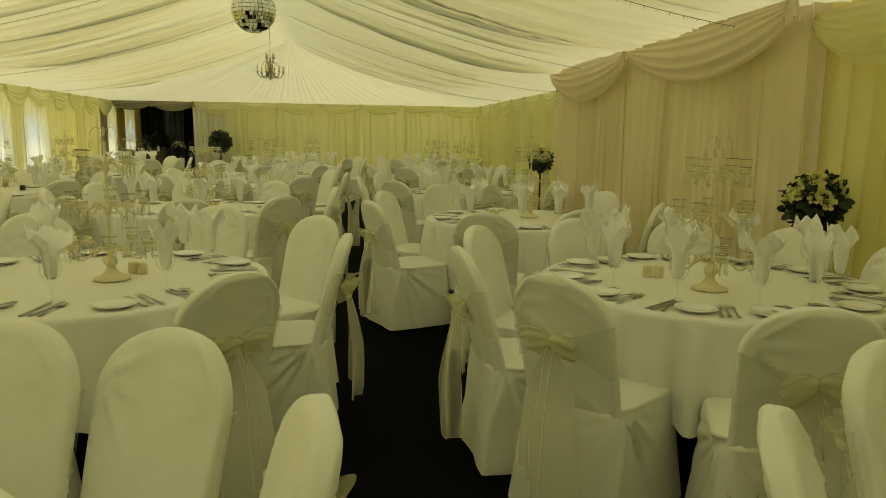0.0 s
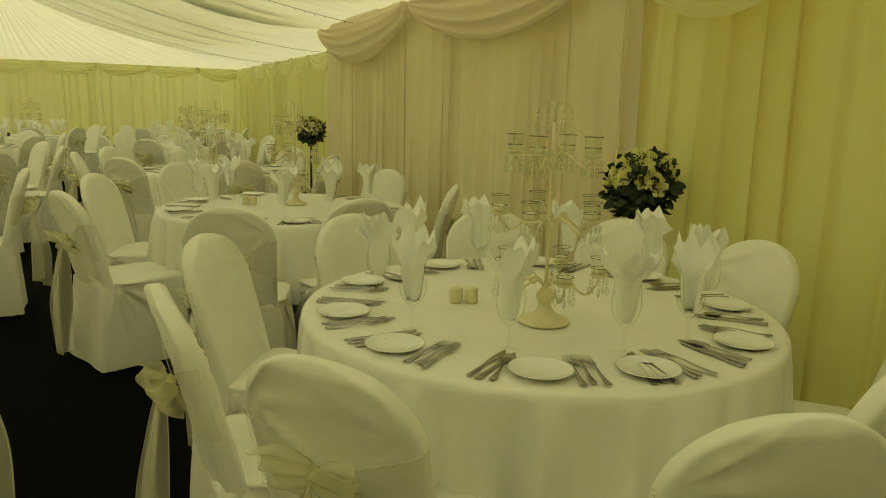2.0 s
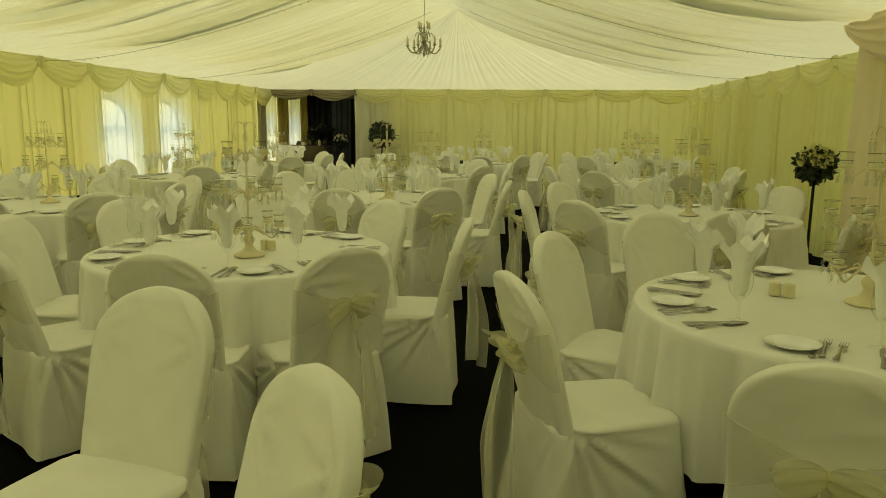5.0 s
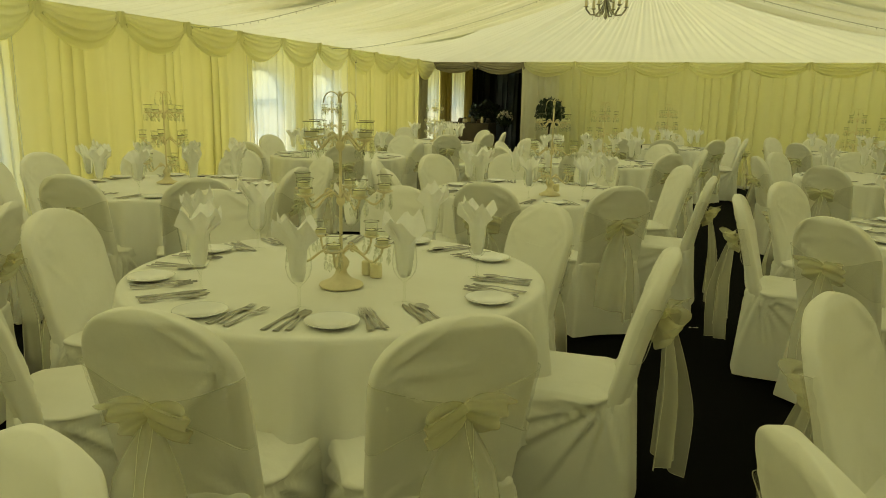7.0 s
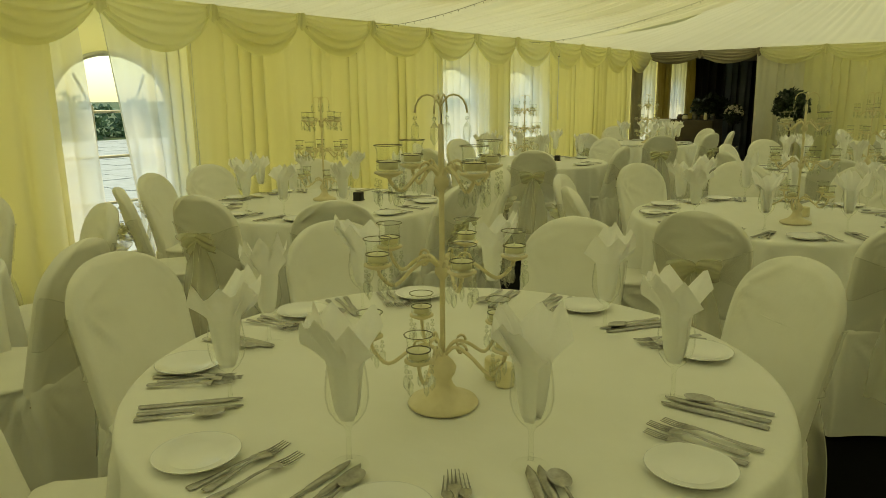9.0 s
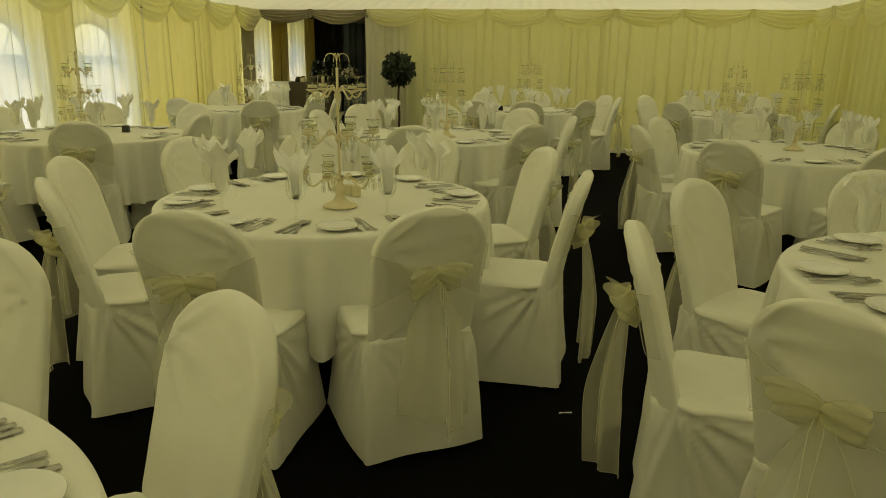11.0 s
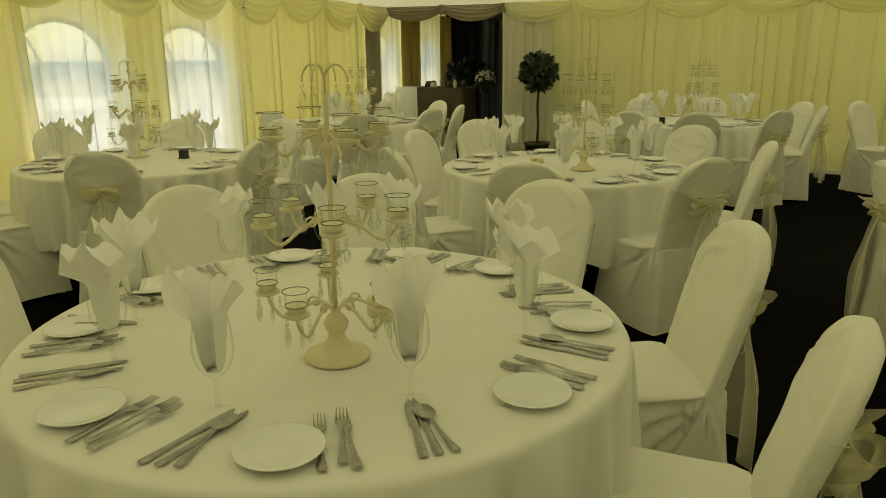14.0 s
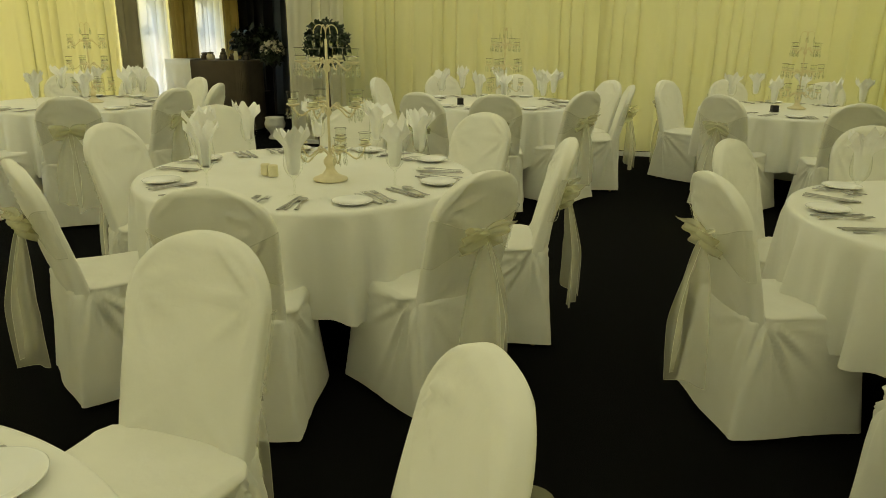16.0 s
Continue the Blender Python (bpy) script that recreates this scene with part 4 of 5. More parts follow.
R = 1.19
TABLES = [
    ((-0.38, 1.85), [(52, 1.2), (22, 1.17, -14), (73, 1.12)], None, None, None),
    ((-0.36, 4.42), [(-50, 1.18), (2, 1.13), (40, 1.28), (77, 1.47), (122, 1.17), 160, -95, -135], (-0.25, 4.35), (-0.2, 4.5), None),
    ((-0.48, 7.52), [-169, (150, 1.17), (103, 1.23), (57, 1.09), (4, 1.18), (-48, 1.19), (-83, 1.14), -128], (-0.37, 7.335), (-0.36, 7.52), None),
    ((-0.375, 10.355), [-168, (148, 1.27), (114, 1.31), (79, 1.34), (38, 1.26, -14), (-2.5, 1.2, 0), (-53, 1.19), (-92, 1.19), (-137, 1.16)], (-0.24, 10.16), (-0.29, 10.44), None),
    ((-0.45, 13.30), [-132, (-86, 1.15), (-38, 1.14), (7, 1.2), (56, 1.27), 96, (133, 1.4), (175, 1.08)], (-0.3, 13.16), (-0.62, 13.2), None),
    ((0.09, 16.85), [(-111, 1.33), (-85, 1.25), (-42, 1.08), 2, (31, 1.25), 85, 125, 170], (0.15, 16.95), None, (-0.2, 16.55)),
    ((2.45, 1.50), [(146, 1.17), (114, 1.13)], None, None, None),
    ((2.42, 4.12), [(-176, 1.17), (147, 1.15), (109, 1.0), (70, 0.97), (32, 0.91), (-7, 0.92), (-45, 1.17), (-81, 1.14), (-105, 1.28), (-143, 1.19)], (2.33, 3.94), (2.18, 4.24), None),
    ((2.19, 6.67), [(-161, 1.3), (155, 1.19), (109, 1.46), (30, 1.05), (-34, 1.08), (-83, 1.1), (-114, 1.36)], (2.28, 6.75), (1.98, 6.85), None),
    ((2.22, 9.50), [(-171.5, 1.27, -14), (144, 1.19), (-137, 1.24), (-91, 1.28), -40, (36, 1.12), 95], (2.2, 9.48), None, None),
    ((2.36, 12.98), [(-168, 1.15), (146, 1.08), (-120, 1.3), -75, -30, (91, 1.3), 50, 10], (2.42, 13.05), None, None),
    ((2.68, 16.90), [(141, 1.26), (-133, 1.12), (-86, 1.27), -25, 105, 60], (2.75, 17.0), None, (2.48, 16.68)),
    ((-2.82, 9.30), [(-112, 1.18), (-150, 1.16), (180, 1.22), (-80, 1.05), (-41, 1.19), (3, 1.04), 50, 100, 140], (-2.91, 9.39), None, (-2.7, 9.49)),
    ((-3.20, 12.52), [(-58, 0.93), (4, 0.97), (166, 1.15), (80, 1.35), 120, -112, -150], (-3.36, 12.66), None, (-3.0, 12.72)),
    ((-3.38, 15.75), [(-57, 1.4), -100, (-17, 1.15), 10, (51, 1.08), (93, 1.05), 130], (-3.3, 15.85), None, None),
    ((-2.95, 6.65), [35, 80, 125, -10, 165, -50], (-2.95, 6.6), None, None),
]
for k, ((cx, cy), bearings, stand, shakers, block) in enumerate(TABLES):
    round_table(cx, cy)
    tablecloth(cx, cy, 30 + k)
    for b in bearings:
        deg, r, *swing = b if isinstance(b, tuple) else (b, R + rg_all.uniform(-0.02, 0.03))
        a = radians(deg)
        # the top of the back stands at r; the seat's middle lies before it, the way the chair faces
        turn = swing[0] if swing else rg_all.uniform(-4, 4)
        b_ = radians(deg + turn)
        place_chair(cx + r * math.cos(a) - 0.325 * math.cos(b_), cy + r * math.sin(a) - 0.325 * math.sin(b_), deg + 90 + turn)
        setting(cx, cy, deg + rg_all.uniform(-2, 2))
    if stand:
        m = pose(stand[0], stand[1], TOP + 0.003, 0, 0, rg_all.uniform(0, 90))
        if CANDELABRA[1]:
            copy_thing(CANDELABRA[0], m)
        else:
            CANDELABRA[0].matrix_basis = m
            CANDELABRA[1] = True
    if shakers:
        put(SHAKER, pose(shakers[0], shakers[1], TOP + 0.003))
        put(SHAKER, pose(shakers[0] + 0.045, shakers[1] - 0.022, TOP + 0.003))
    if block:
        put(BLACKBOX, pose(block[0], block[1], TOP + 0.003, 0, 0, 15))

# ---- annex beyond the opening in the end wall ----
AY = 21.7
for ya, yb, mt, lb in ((18.74, 19.5, M_SHEER, "white sheer curtain hanging over a bright window"), (19.5, 20.3, M_OCHRE, "ochre pleated lining in the dim annex"), (20.3, 21.1, M_SHEER, "white sheer curtain hanging over a bright window"), (21.1, AY, M_OCHRE, "ochre pleated lining in the dim annex")):
    pleated("lining_annex_west", (XL, ya), (XL, yb), 0.01, EAVE, mt, int(ya * 7), 0.03, label=lb)
pleated("curtain_annex_slate", (-3.95, AY - 0.14), (-3.45, AY - 0.14), 0.0, EAVE, M_SLATE, 58, 0.04, label="slate grey curtain hanging before the black one", category="curtain")
pleated("curtain_annex_back", (XL, AY), (-2.42, AY), 0.0, EAVE, M_DARKCURTAIN, 55, 0.05, label="black curtain closing the back of the annex", category="curtain")
# this side is never in view; black cloth added to darken the opening
pleated("blackout_annex_east", (-2.5, AY), (-2.5, Y1 + 0.28), 0.0, EAVE, M_DARKCURTAIN, 57, 0.04, label="unseen black cloth added along the annex side to darken it", category="curtain")
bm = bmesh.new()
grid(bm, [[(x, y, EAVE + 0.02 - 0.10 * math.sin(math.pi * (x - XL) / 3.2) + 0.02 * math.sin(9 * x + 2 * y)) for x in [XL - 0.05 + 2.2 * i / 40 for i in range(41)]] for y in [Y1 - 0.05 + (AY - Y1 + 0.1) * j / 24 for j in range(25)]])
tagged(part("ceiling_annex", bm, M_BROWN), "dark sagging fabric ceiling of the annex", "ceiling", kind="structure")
# added shell outside the annex cloths, out of view, to keep daylight out
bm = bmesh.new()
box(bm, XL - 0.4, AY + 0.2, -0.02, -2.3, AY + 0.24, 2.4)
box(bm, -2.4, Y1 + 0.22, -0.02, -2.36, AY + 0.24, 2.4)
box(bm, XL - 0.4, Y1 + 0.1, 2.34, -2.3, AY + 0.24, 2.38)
tagged(part("annex_blackout", bm, M_WALLDARK, smooth=False), "unseen dark shell added round the annex to keep daylight out", "wall", kind="structure")

# gathered drape beside the opening
pleated("drape_opening", (-2.70, Y1 - 0.06), (-1.95, Y1 - 0.06), 0.02, EAVE - 0.05, M_DRAPE, 61, 0.035, label="pale ivory drape gathered beside the opening", category="drape")
# the unlit header's dimness is put into its colour: taupe in place of ivory
swags("valance_opening", (-2.64, Y1 - 0.05), (XL + 0.05, Y1 - 0.05), 2, EAVE + 0.04, 0.26, M_TAUPE, "swagged header over the opening, its dimness put into grey-brown cloth", seed=12)


def draped_table(x, y, lx, ly, h, mat, label):
    t = empty("buffet_table", pose(x, y, 0), label, "table")
    bm = bmesh.new()
    box(bm, -lx / 2, -ly / 2, h - 0.03, lx / 2, ly / 2, h - 0.004, 0.004)
    part("tabletop", bm, M_POT, t)
    for sx in (-1, 1):
        for sy in (-1, 1):
            bm = bmesh.new()
            tube(bm, [(sx * (lx / 2 - 0.06), sy * (ly / 2 - 0.06), h - 0.03), (sx * (lx / 2 - 0.05), sy * (ly / 2 - 0.05), 0)], 0.016, 8)
            part("leg", bm, M_BLACK, t)
    return t


def table_skirt(x, y, lx, ly, h, mat, label):
    bm = bmesh.new()
    n = 160
    w = wave(66, 4, 9, 21)
    rows = []
    for r_in, z in ((0.96, h), (0.995, h), (1.0, h - 0.01), (1.0, h - 0.2), (1.0, h - 0.45), (1.0, h - 0.7), (1.0, 0.03)):
        k = (h - z) / h
        r = []
        for i in range(n):
            a = 2 * math.pi * i / n
            ca, sa = math.cos(a), math.sin(a)
            f = 1 + 0.05 * k * w(a * 3)
            r.append((r_in * f * lx / 2 * math.copysign(abs(ca) ** 0.18, ca), r_in * f * ly / 2 * math.copysign(abs(sa) ** 0.18, sa), z))
        rows.append(r)
    g = grid(bm, rows, close=True)
    bm.faces.new(g[0][::-1])
    bmesh.ops.recalc_face_normals(bm, faces=bm.faces)
    ob = part("tablecloth", bm, mat)
    ob.matrix_basis = pose(x, y, 0)
    return tagged(ob, label, "tablecloth")


BH = 0.96
draped_table(-3.98, 19.55, 1.06, 0.62, BH, M_BROWN, "tall table standing in the annex opening")
table_skirt(-3.98, 19.55, 1.09, 0.66, BH, M_BROWN, "dark brown cloth reaching the floor over the annex table")
bm = bmesh.new()
rows = []
for k in range(16):
    lay = max(0.0, 0.30 - 0.06 * k)
    fall = max(0.0, 0.06 * k - 0.30)
    rows.append([(-4.55 + 0.36 * i / 14 + 0.02 * fall * math.sin(5 * i), 19.205 + lay - 0.03 * fall - 0.03 * fall * math.sin(1.3 * i), BH + 0.008 - fall * 1.1) for i in range(15)])
grid(bm, rows)
tagged(part("table_runner", bm, M_TCLOTH), "white cloth hanging over the end of the brown table", "tablecloth")


def jar_on(x, y, r, h, mat, label):
    e = empty("jar", pose(x, y, BH + 0.002), label, "jar", "jars on the brown table")
    bm = bmesh.new()
    lathe(bm, [(0.001, 0), (r * 0.8, 0), (r, h * 0.15), (r, h * 0.7), (r * 0.75, h * 0.85), (r * 0.7, h), (0.001, h)], 14)
    part("body", bm, mat, e)
    bm = bmesh.new()
    lathe(bm, [(r * 0.72, h), (r * 0.8, h + 0.004), (r * 0.8, h + 0.016), (r * 0.3, h + 0.022), (0.001, h + 0.026)], 14)
    part("lid", bm, M_IRON, e)


for x, y, r, h, mt in ((-4.12, 19.5, 0.06, 0.07, M_BARK), (-4.0, 19.42, 0.055, 0.08, M_CERAMIC), (-3.9, 19.6, 0.035, 0.12, M_IRON), (-3.82, 19.42, 0.05, 0.08, M_IRON), (-3.71, 19.5, 0.06, 0.06, M_BARK), (-3.62, 19.38, 0.03, 0.12, M_CERAMIC), (-3.56, 19.6, 0.05, 0.08, M_IRON), (-3.5, 19.42, 0.04, 0.07, M_POT)):
    jar_on(x, y, r, h, mt, "small dark or cream jar on the brown table")


# ---- plants ----
def leaf_ball(seed, radius, count, size, squash=1.0):
    """Many single folded leaves on a ball's shell, uneven in depth."""
    rg = random.Random(seed)
    bm = bmesh.new()
    for _ in range(count):
        d = Vector((rg.gauss(0, 1), rg.gauss(0, 1), rg.gauss(0, 1))).normalized()
        r = radius * rg.uniform(0.55, 1.06)
        c = Vector((d.x * r, d.y * r, d.z * r * squash))
        t = (d + 0.9 * Vector((rg.gauss(0, 1), rg.gauss(0, 1), rg.gauss(0, 1)))).normalized()
        s = t.cross(d).normalized()
        n = s.cross(t)
        ln, wd = size * rg.uniform(0.7, 1.3), size * rg.uniform(0.26, 0.4)
        p = [c, c + t * ln * 0.35 + s * wd + n * wd * 0.3, c + t * ln * 0.75 + s * wd * 0.7 + n * wd * 0.2, c + t * ln - n * wd * 0.3, c + t * ln * 0.75 - s * wd * 0.7 + n * wd * 0.2, c + t * ln * 0.35 - s * wd + n * wd * 0.3]
        q = [bm.verts.new(v) for v in p]
        m = bm.verts.new(c + t * ln * 0.5)
        for i in range(6):
            bm.faces.new((q[i], q[(i + 1) % 6], m))
    return bm


def rose_mesh(seed, r):
    """A rose head: petals in turns round a bud."""
    rg = random.Random(seed)
    bm = bmesh.new()
    for ring, (n, rr, tilt) in enumerate(((3, 0.3, 0.12), (4, 0.55, 0.35), (5, 0.8, 0.6), (6, 1.0, 0.9))):
        for i in range(n):
            a = 2 * math.pi * i / n + ring * 0.7 + rg.uniform(-0.15, 0.15)
            rows = []
            for j in range(4):
                k = j / 3
                row = []
                for u in range(5):
                    b = a + (u / 4 - 0.5) * (2.2 * math.pi / n) * math.sin(math.pi * (0.25 + 0.6 * k))
                    out = r * rr * (0.25 + 0.75 * math.sin(min(1.57, k * tilt + 0.3)) * (0.5 + 0.5 * k))
                    up = r * (0.75 * k * math.cos(k * tilt * 0.8) - 0.1 * ring + 0.08 * math.sin(u * 1.7 + seed))
                    row.append((out * math.cos(b), out * math.sin(b), up))
                rows.append(row)
            grid(bm, rows)
    return bm


ROSES = [rose_mesh(s, 0.05) for s in (1, 2, 3)]
ROSE_DATA = []
for s, b_ in enumerate(ROSES):
    me = bpy.data.meshes.new("rose")
    b_.to_mesh(me)
    b_.free()
    me.materials.append(M_ROSE)
    me.polygons.foreach_set("use_smooth", [True] * len(me.polygons))
    ROSE_DATA.append(me)


WHITE_DATA = []
for me in ROSE_DATA:
    WHITE_DATA.append(me.copy())
    WHITE_DATA[-1].materials[0] = M_WHITEROSE


def flower_stand(x, y, top, radius, seed, label, roses=40, low=0.0, heads=ROSE_DATA):
    e = empty("flower_stand", pose(x, y, 0), label, "flower arrangement", "flower balls on stands")
    rg = random.Random(seed)
    bm = bmesh.new()
    lathe(bm, [(0.001, 0.0), (0.14, 0.0), (0.145, 0.01), (0.13, 0.02), (0.03, 0.035), (0.014, 0.06), (0.012, 0.3), (0.018, 0.32), (0.012, 0.34), (0.012, top - radius * 1.25), (0.03, top - radius * 1.15), (0.07, top - radius * 0.85), (0.075, top - radius * 0.6), (0.001, top - radius * 0.6)], 20)
    part("stand", bm, M_BLACK, e, "slim black metal pedestal")
    bm = leaf_ball(seed, radius * 0.92, 620, 0.06, 0.95)
    for v in bm.verts:
        v.co.z += top
    part("foliage", bm, M_LEAF, e, "dark green leaves")
    for i in range(roses):
        zz = low + (1 - low) * (i + 0.5) / roses
        a = i * 2.39996 + rg.uniform(-0.3, 0.3)
        d = Vector((math.sqrt(max(0, 1 - zz * zz)) * math.cos(a), math.sqrt(max(0, 1 - zz * zz)) * math.sin(a), zz))
        o = new("rose", heads[i % 3])
        o.parent = e
        o.matrix_basis = Matrix.Translation(Vector((0, 0, top)) + d * radius * rg.uniform(0.86, 1.0)) @ d.to_track_quat("Z", "Y").to_matrix().to_4x4() @ Matrix.Scale(rg.uniform(0.72, 1.0), 4)
    return e


flower_stand(3.36, 4.72, 1.07, 0.15, 5, "ball of cream roses and dark leaves on a black stand")
flower_stand(3.34, 10.2, 1.12, 0.14, 6, "ball of cream roses and dark leaves on a black stand")
flower_stand(-3.20, 19.62, 1.06, 0.16, 7, "white flowers on a dark stand in the annex", 30, heads=WHITE_DATA)


def topiary(x, y):
    e = empty("topiary_tree", pose(x, y, 0), "clipped dark green topiary ball tree in a pot", "plant")
    bm = bmesh.new()
    lathe(bm, [(0.001, 0.0), (0.12, 0.0), (0.16, 0.26), (0.175, 0.27), (0.175, 0.3), (0.15, 0.3), (0.14, 0.27), (0.001, 0.27)], 24)
    part("pot", bm, M_POT, e)
    bm = bmesh.new()
    tube(bm, [(0, 0, 0.25), (0.01, 0.005, 0.5), (-0.006, 0.004, 0.8), (0.004, 0, 1.05)], 0.02, 8, 0.015)
    part("trunk", bm, M_BARK, e)
    bm = leaf_ball(9, 0.23, 1500, 0.06)
    for v in bm.verts:
        v.co.z += 1.22
    part("crown", bm, M_LEAF, e)


topiary(-1.98, 18.25)

# dark houseplant silhouette at the back of the annex
e = empty("house_plant", pose(-4.05, 21.0, 0), "bushy dark plant in a pot against the black curtain", "plant")
bm = bmesh.new()
lathe(bm, [(0.001, 0), (0.15, 0), (0.19, 0.4), (0.2, 0.42), (0.17, 0.42), (0.001, 0.38)], 20)
part("pot", bm, M_POT, e)
bm = leaf_ball(21, 0.30, 520, 0.11, 0.7)
for v in bm.verts:
    v.co.z += 1.15
part("foliage", bm, M_LEAF, e)
bm = bmesh.new()
tube(bm, [(0, 0, 0.38), (0.03, 0.02, 0.7), (-0.02, 0, 1.1)], 0.025, 8)
part("trunk", bm, M_BARK, e)


# ---- hanging things ----
def mirror_ball(x, y, z, r):
    top = RIDGE - 0.02
    e = empty("mirror_ball", pose(x, y, z), "mirror ball hanging from the tent ridge", "mirror ball")
    bm = bmesh.new()
    n, m = 36, 18
    for j in range(m):
        t0, t1 = math.pi * j / m, math.pi * (j + 1) / m
        count = max(6, int(n * math.sin((t0 + t1) / 2)))
        for i in range(count):
            a0, a1 = 2 * math.pi * (i + 0.06) / count, 2 * math.pi * (i + 0.94) / count
            pts = [(r * math.sin(t) * math.cos(a), r * math.sin(t) * math.sin(a), r * math.cos(t)) for t, a in ((t0 + 0.01, a0), (t0 + 0.01, a1), (t1 - 0.01, a1), (t1 - 0.01, a0))]
            bm.faces.new([bm.verts.new(p) for p in pts][::-1])
    tiles = part("mirror_tiles", bm, M_MIRROR, e, smooth=False)
    tiles["kind"] = "stuff"
    bm = bmesh.new()
    bmesh.ops.create_uvsphere(bm, u_segments=28, v_segments=16, radius=r * 0.985)
    part("core", bm, M_IRON, e)
    bm = bmesh.new()
    tube(bm, [(0, 0, r * 0.95), (0, 0, top - z)], 0.004, 6)
    part("hanging_wire", bm, M_IRON, e)


mirror_ball(-0.04, 8.2, 2.54, 0.205)


def chandelier(x, y, z):
    e = empty("chandelier", pose(x, y, z), "small pale metal chandelier with candle arms", "chandelier")
    bm = bmesh.new()
    lathe(bm, [(0.001, 0.0), (0.012, 0.01), (0.022, 0.04), (0.012, 0.07), (0.008, 0.1), (0.014, 0.2), (0.007, 0.24), (0.016, 0.33), (0.006, 0.38), (0.004, 0.42), (0.001, 0.42)], 12)
    part("stem", bm, M_PEWTER, e)
    bm = bmesh.new()
    tube(bm, [(0, 0, 0.42), (0.002, 0.0, 0.6), (0, 0, RIDGE - z - 0.02)], 0.005, 6)
    part("hanging_chain", bm, M_PEWTER, e)
    for i in range(4):
        a = math.pi * i / 2 + 0.7
        d = Vector((math.cos(a), math.sin(a), 0))
        bm = bmesh.new()
        tube(bm, [d * q + Vector((0, 0, h)) for q, h in ((0.006, 0.30), (0.035, 0.285), (0.065, 0.31), (0.075, 0.345))], 0.006, 6)
        lathe(bm, [(0.004, -0.006), (0.022, 0.0), (0.024, 0.006), (0.001, 0.006)], 10, d * 0.075 + Vector((0, 0, 0.345)))
        arm = part("upper_arm", bm, M_PEWTER, e)
        bm = bmesh.new()
        lathe(bm, [(0.010, 0.006), (0.012, 0.012), (0.012, 0.06), (0.006, 0.07), (0.001, 0.08)], 10, d * 0.075 + Vector((0, 0, 0.345)))
        part("candle", bm, M_CREAM, arm)
    for i in range(6):
        a = math.pi * i / 3 + 0.3
        d = Vector((math.cos(a), math.sin(a), 0))
        bm = bmesh.new()
        tube(bm, [d * q + Vector((0, 0, h)) for q, h in ((0.01, 0.2), (0.05, 0.1), (0.1, 0.045), (0.16, 0.05), (0.2, 0.1), (0.205, 0.125))], 0.010, 6)
        tube(bm, [d * (0.075 + 0.04 * math.cos(t)) + Vector((0, 0, 0.23 + 0.06 * math.sin(t))) for t in [0.6 * q for q in range(9)]], 0.006, 5)
        lathe(bm, [(0.004, -0.008), (0.026, 0.0), (0.028, 0.006), (0.001, 0.006)], 10, d * 0.205 + Vector((0, 0, 0.125)))
        arm = part("arm", bm, M_PEWTER, e)
        bm = bmesh.new()
        lathe(bm, [(0.012, 0.006), (0.014, 0.012), (0.014, 0.085), (0.007, 0.09), (0.004, 0.11), (0.001, 0.12)], 10, d * 0.205 + Vector((0, 0, 0.125)))
        part("candle", bm, M_CREAM, arm)
        bm = bmesh.new()
        bmesh.ops.create_icosphere(bm, subdivisions=1, radius=1, matrix=Matrix.LocRotScale(d * 0.13 + Vector((0, 0, 0.015)), None, (0.008, 0.008, 0.02)))
        part("crystal_drop", bm, M_CRYSTAL, arm, smooth=False)


chandelier(-0.34, 13.0, 2.25)


# strings of small lights along the pleats
def light_string(y, side, seed):
    rg = random.Random(seed)
    e = empty("fairy_lights", pose(0, 0, 0), "thin string of small unlit fairy lights pinned to the lining", "lights", "fairy light strings")
    pts = []
    for i in range(46):
        k = 0.06 + 0.92 * i / 45
        x = RX + side * k * ((XR - RX) if side > 0 else (RX - XL))
        f = math.sin(math.pi * min(1, k * 1.02)) ** 0.6
        pts.append((x, y + 0.02 * math.sin(9 * k), EAVE + (RIDGE - EAVE) * (1 - k) ** 1.28 - 0.16 * f - 0.02))
    bm = bmesh.new()
    tube(bm, pts, 0.0025, 4)
    part("wire", bm, M_WIRE, e)
    bm = bmesh.new()
    for p in pts[1::1]:
        q = Vector(p) + Vector((rg.uniform(-0.01, 0.01), 0, -0.012))
        bmesh.ops.create_icosphere(bm, subdivisions=1, radius=1, matrix=Matrix.LocRotScale(q, None, (0.003, 0.003, 0.010)))
    bulb = part("garland", bm, M_WIRE, e)
    bulb["kind"] = "stuff"


for k, (yy, sd) in enumerate(((5.6, 1), (8.6, 1), (11.6, 1), (14.6, 1), (8.6, -1), (11.6, -1), (14.6, -1))):
    light_string(yy, sd, 90 + k)


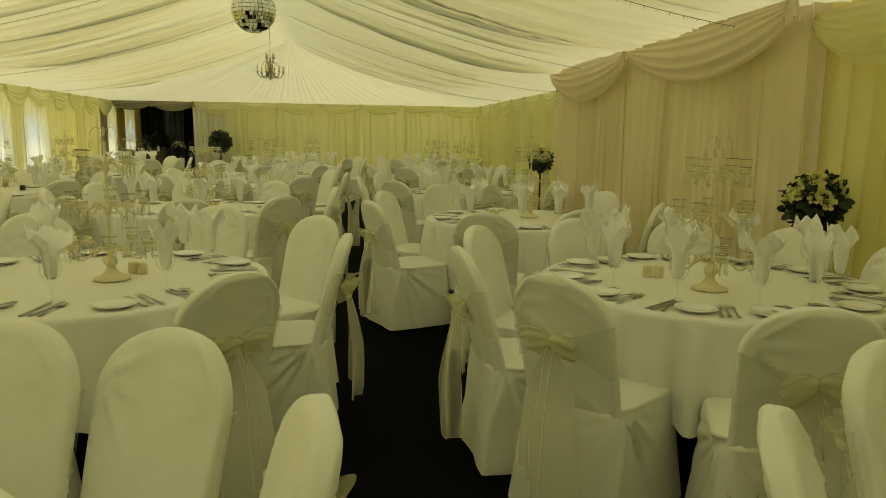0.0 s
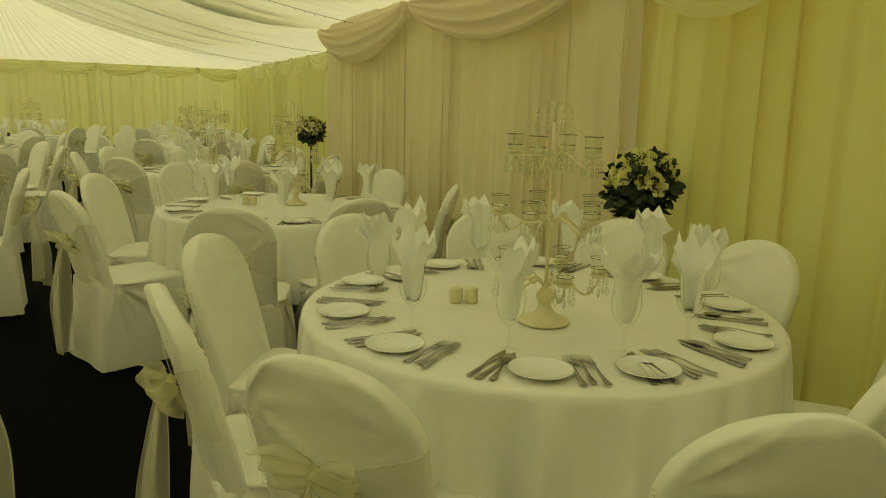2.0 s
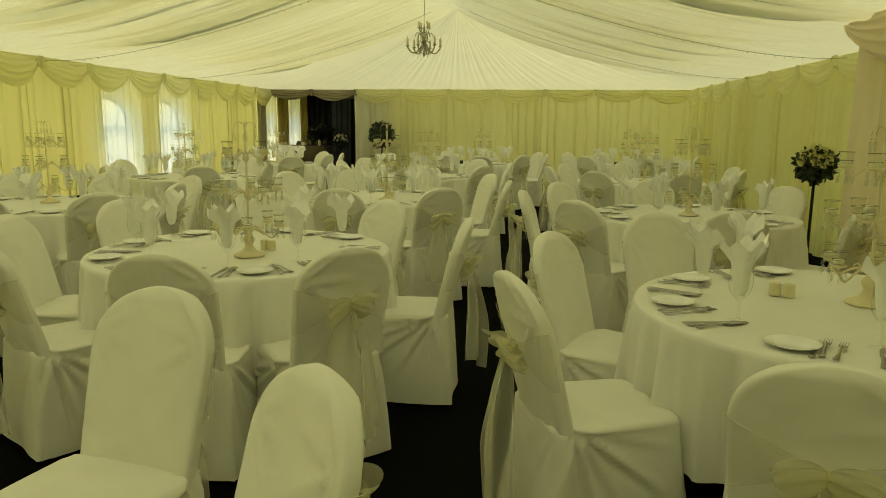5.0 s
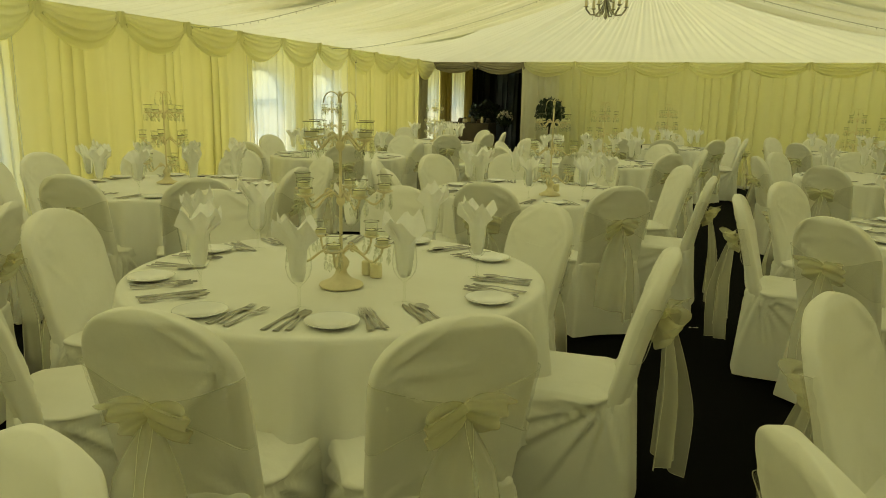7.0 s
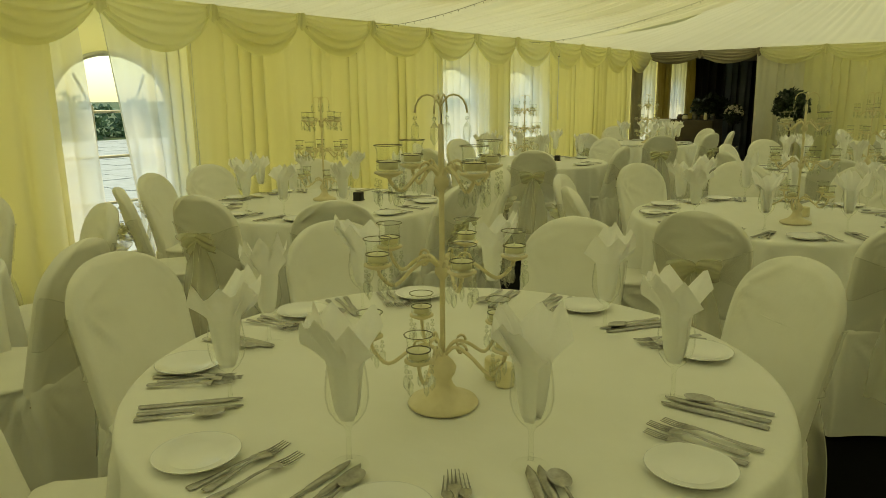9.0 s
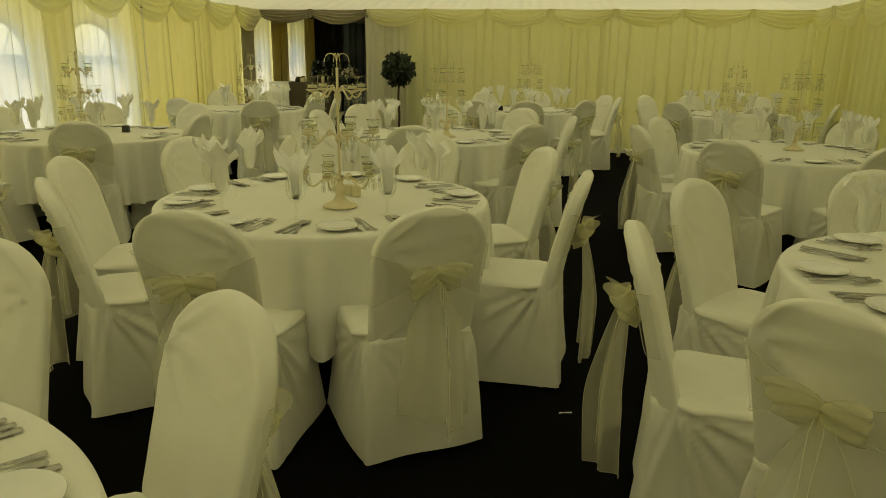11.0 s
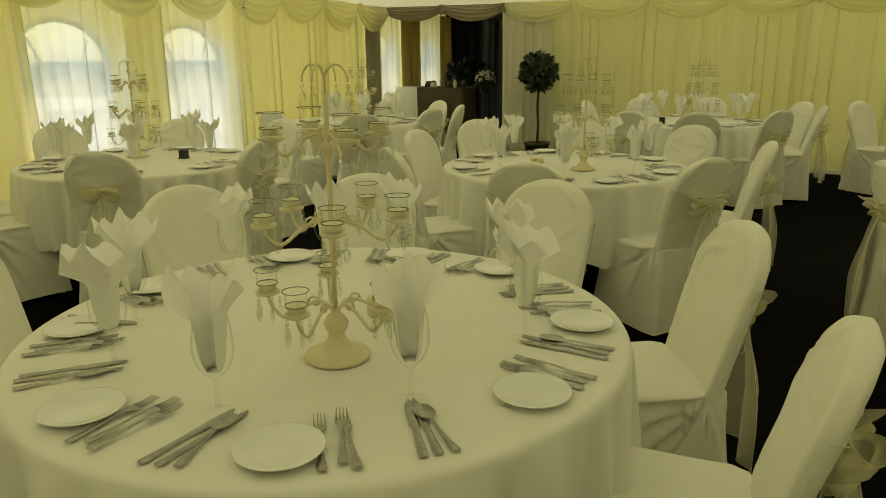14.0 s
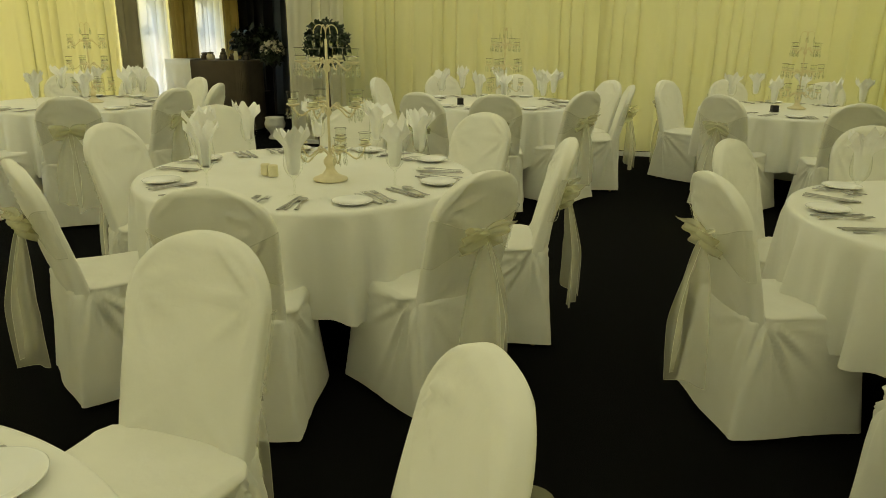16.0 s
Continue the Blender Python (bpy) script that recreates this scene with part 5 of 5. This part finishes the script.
# ---- greenery outside the windows ----
rg_h = random.Random(5)
bm = bmesh.new()
for i in range(16):
    cx, cy, cz = -27.5 + rg_h.uniform(-0.7, 0.7), 14.0 + 0.6 * i + rg_h.uniform(-0.3, 0.3), rg_h.uniform(0.2, 0.8)
    one = leaf_ball(300 + i, rg_h.uniform(0.6, 1.0), 150, 0.26)
    for v in one.verts:
        v.co += Vector((cx, cy, cz))
    me = bpy.data.meshes.new("clump")
    one.to_mesh(me)
    one.free()
    bm.from_mesh(me)
    bpy.data.meshes.remove(me)
tagged(part("hedge", bm, M_HEDGE), "dark green hedge outside beyond the paving", "hedge", kind="stuff")


# scraps of paper on the carpet
for sx, sy, sr in ((0.77, 9.87, 20), (0.66, 9.0, 75)):
    bm = bmesh.new()
    grid(bm, [[(0.018 * i + 0.004 * j, 0.006 * j, 0.0015 + 0.004 * math.sin(1.3 * i + j)) for i in range(4)] for j in range(3)])
    ob = part("paper_scrap", bm, M_NAPKIN)
    for v in ob.data.vertices:
        v.co.z = max(0.0, v.co.z - 0.001)
    ob.matrix_basis = pose(sx, sy, 0.001, 0, 0, sr)
    tagged(ob, "tiny scrap of white paper lying on the black carpet", "paper", "paper scraps")


# white urn on the floor of the annex, and a cord hanging from the valance
bm = bmesh.new()
lathe(bm, [(0.001, 0.0), (0.085, 0.0), (0.09, 0.02), (0.06, 0.05), (0.075, 0.09), (0.125, 0.15), (0.135, 0.2), (0.115, 0.25), (0.125, 0.275), (0.115, 0.28), (0.10, 0.25), (0.001, 0.2)], 28)
ob = part("urn", bm, M_STONE)
ob.matrix_basis = pose(-2.97, 19.0, 0.0)
tagged(ob, "squat white ceramic urn on the dark floor", "urn")
bm = bmesh.new()
tube(bm, [(0, 0, 0), (0.004, 0.006, -0.3), (0.0, -0.004, -0.65), (0.006, 0.01, -0.92)], 0.006, 6)
e = empty("hanging_cord", pose(XL + 0.14, 15.40, EAVE - 0.14), "thin white cord hanging from the swagged valance", "cord")
part("cord", bm, M_WHITEFRAME, e)
bm = bmesh.new()
box(bm, -0.008, -0.012, -0.05, 0.012, 0.014, 0.05, 0.004)
part("clip", bm, M_BLACK, e)
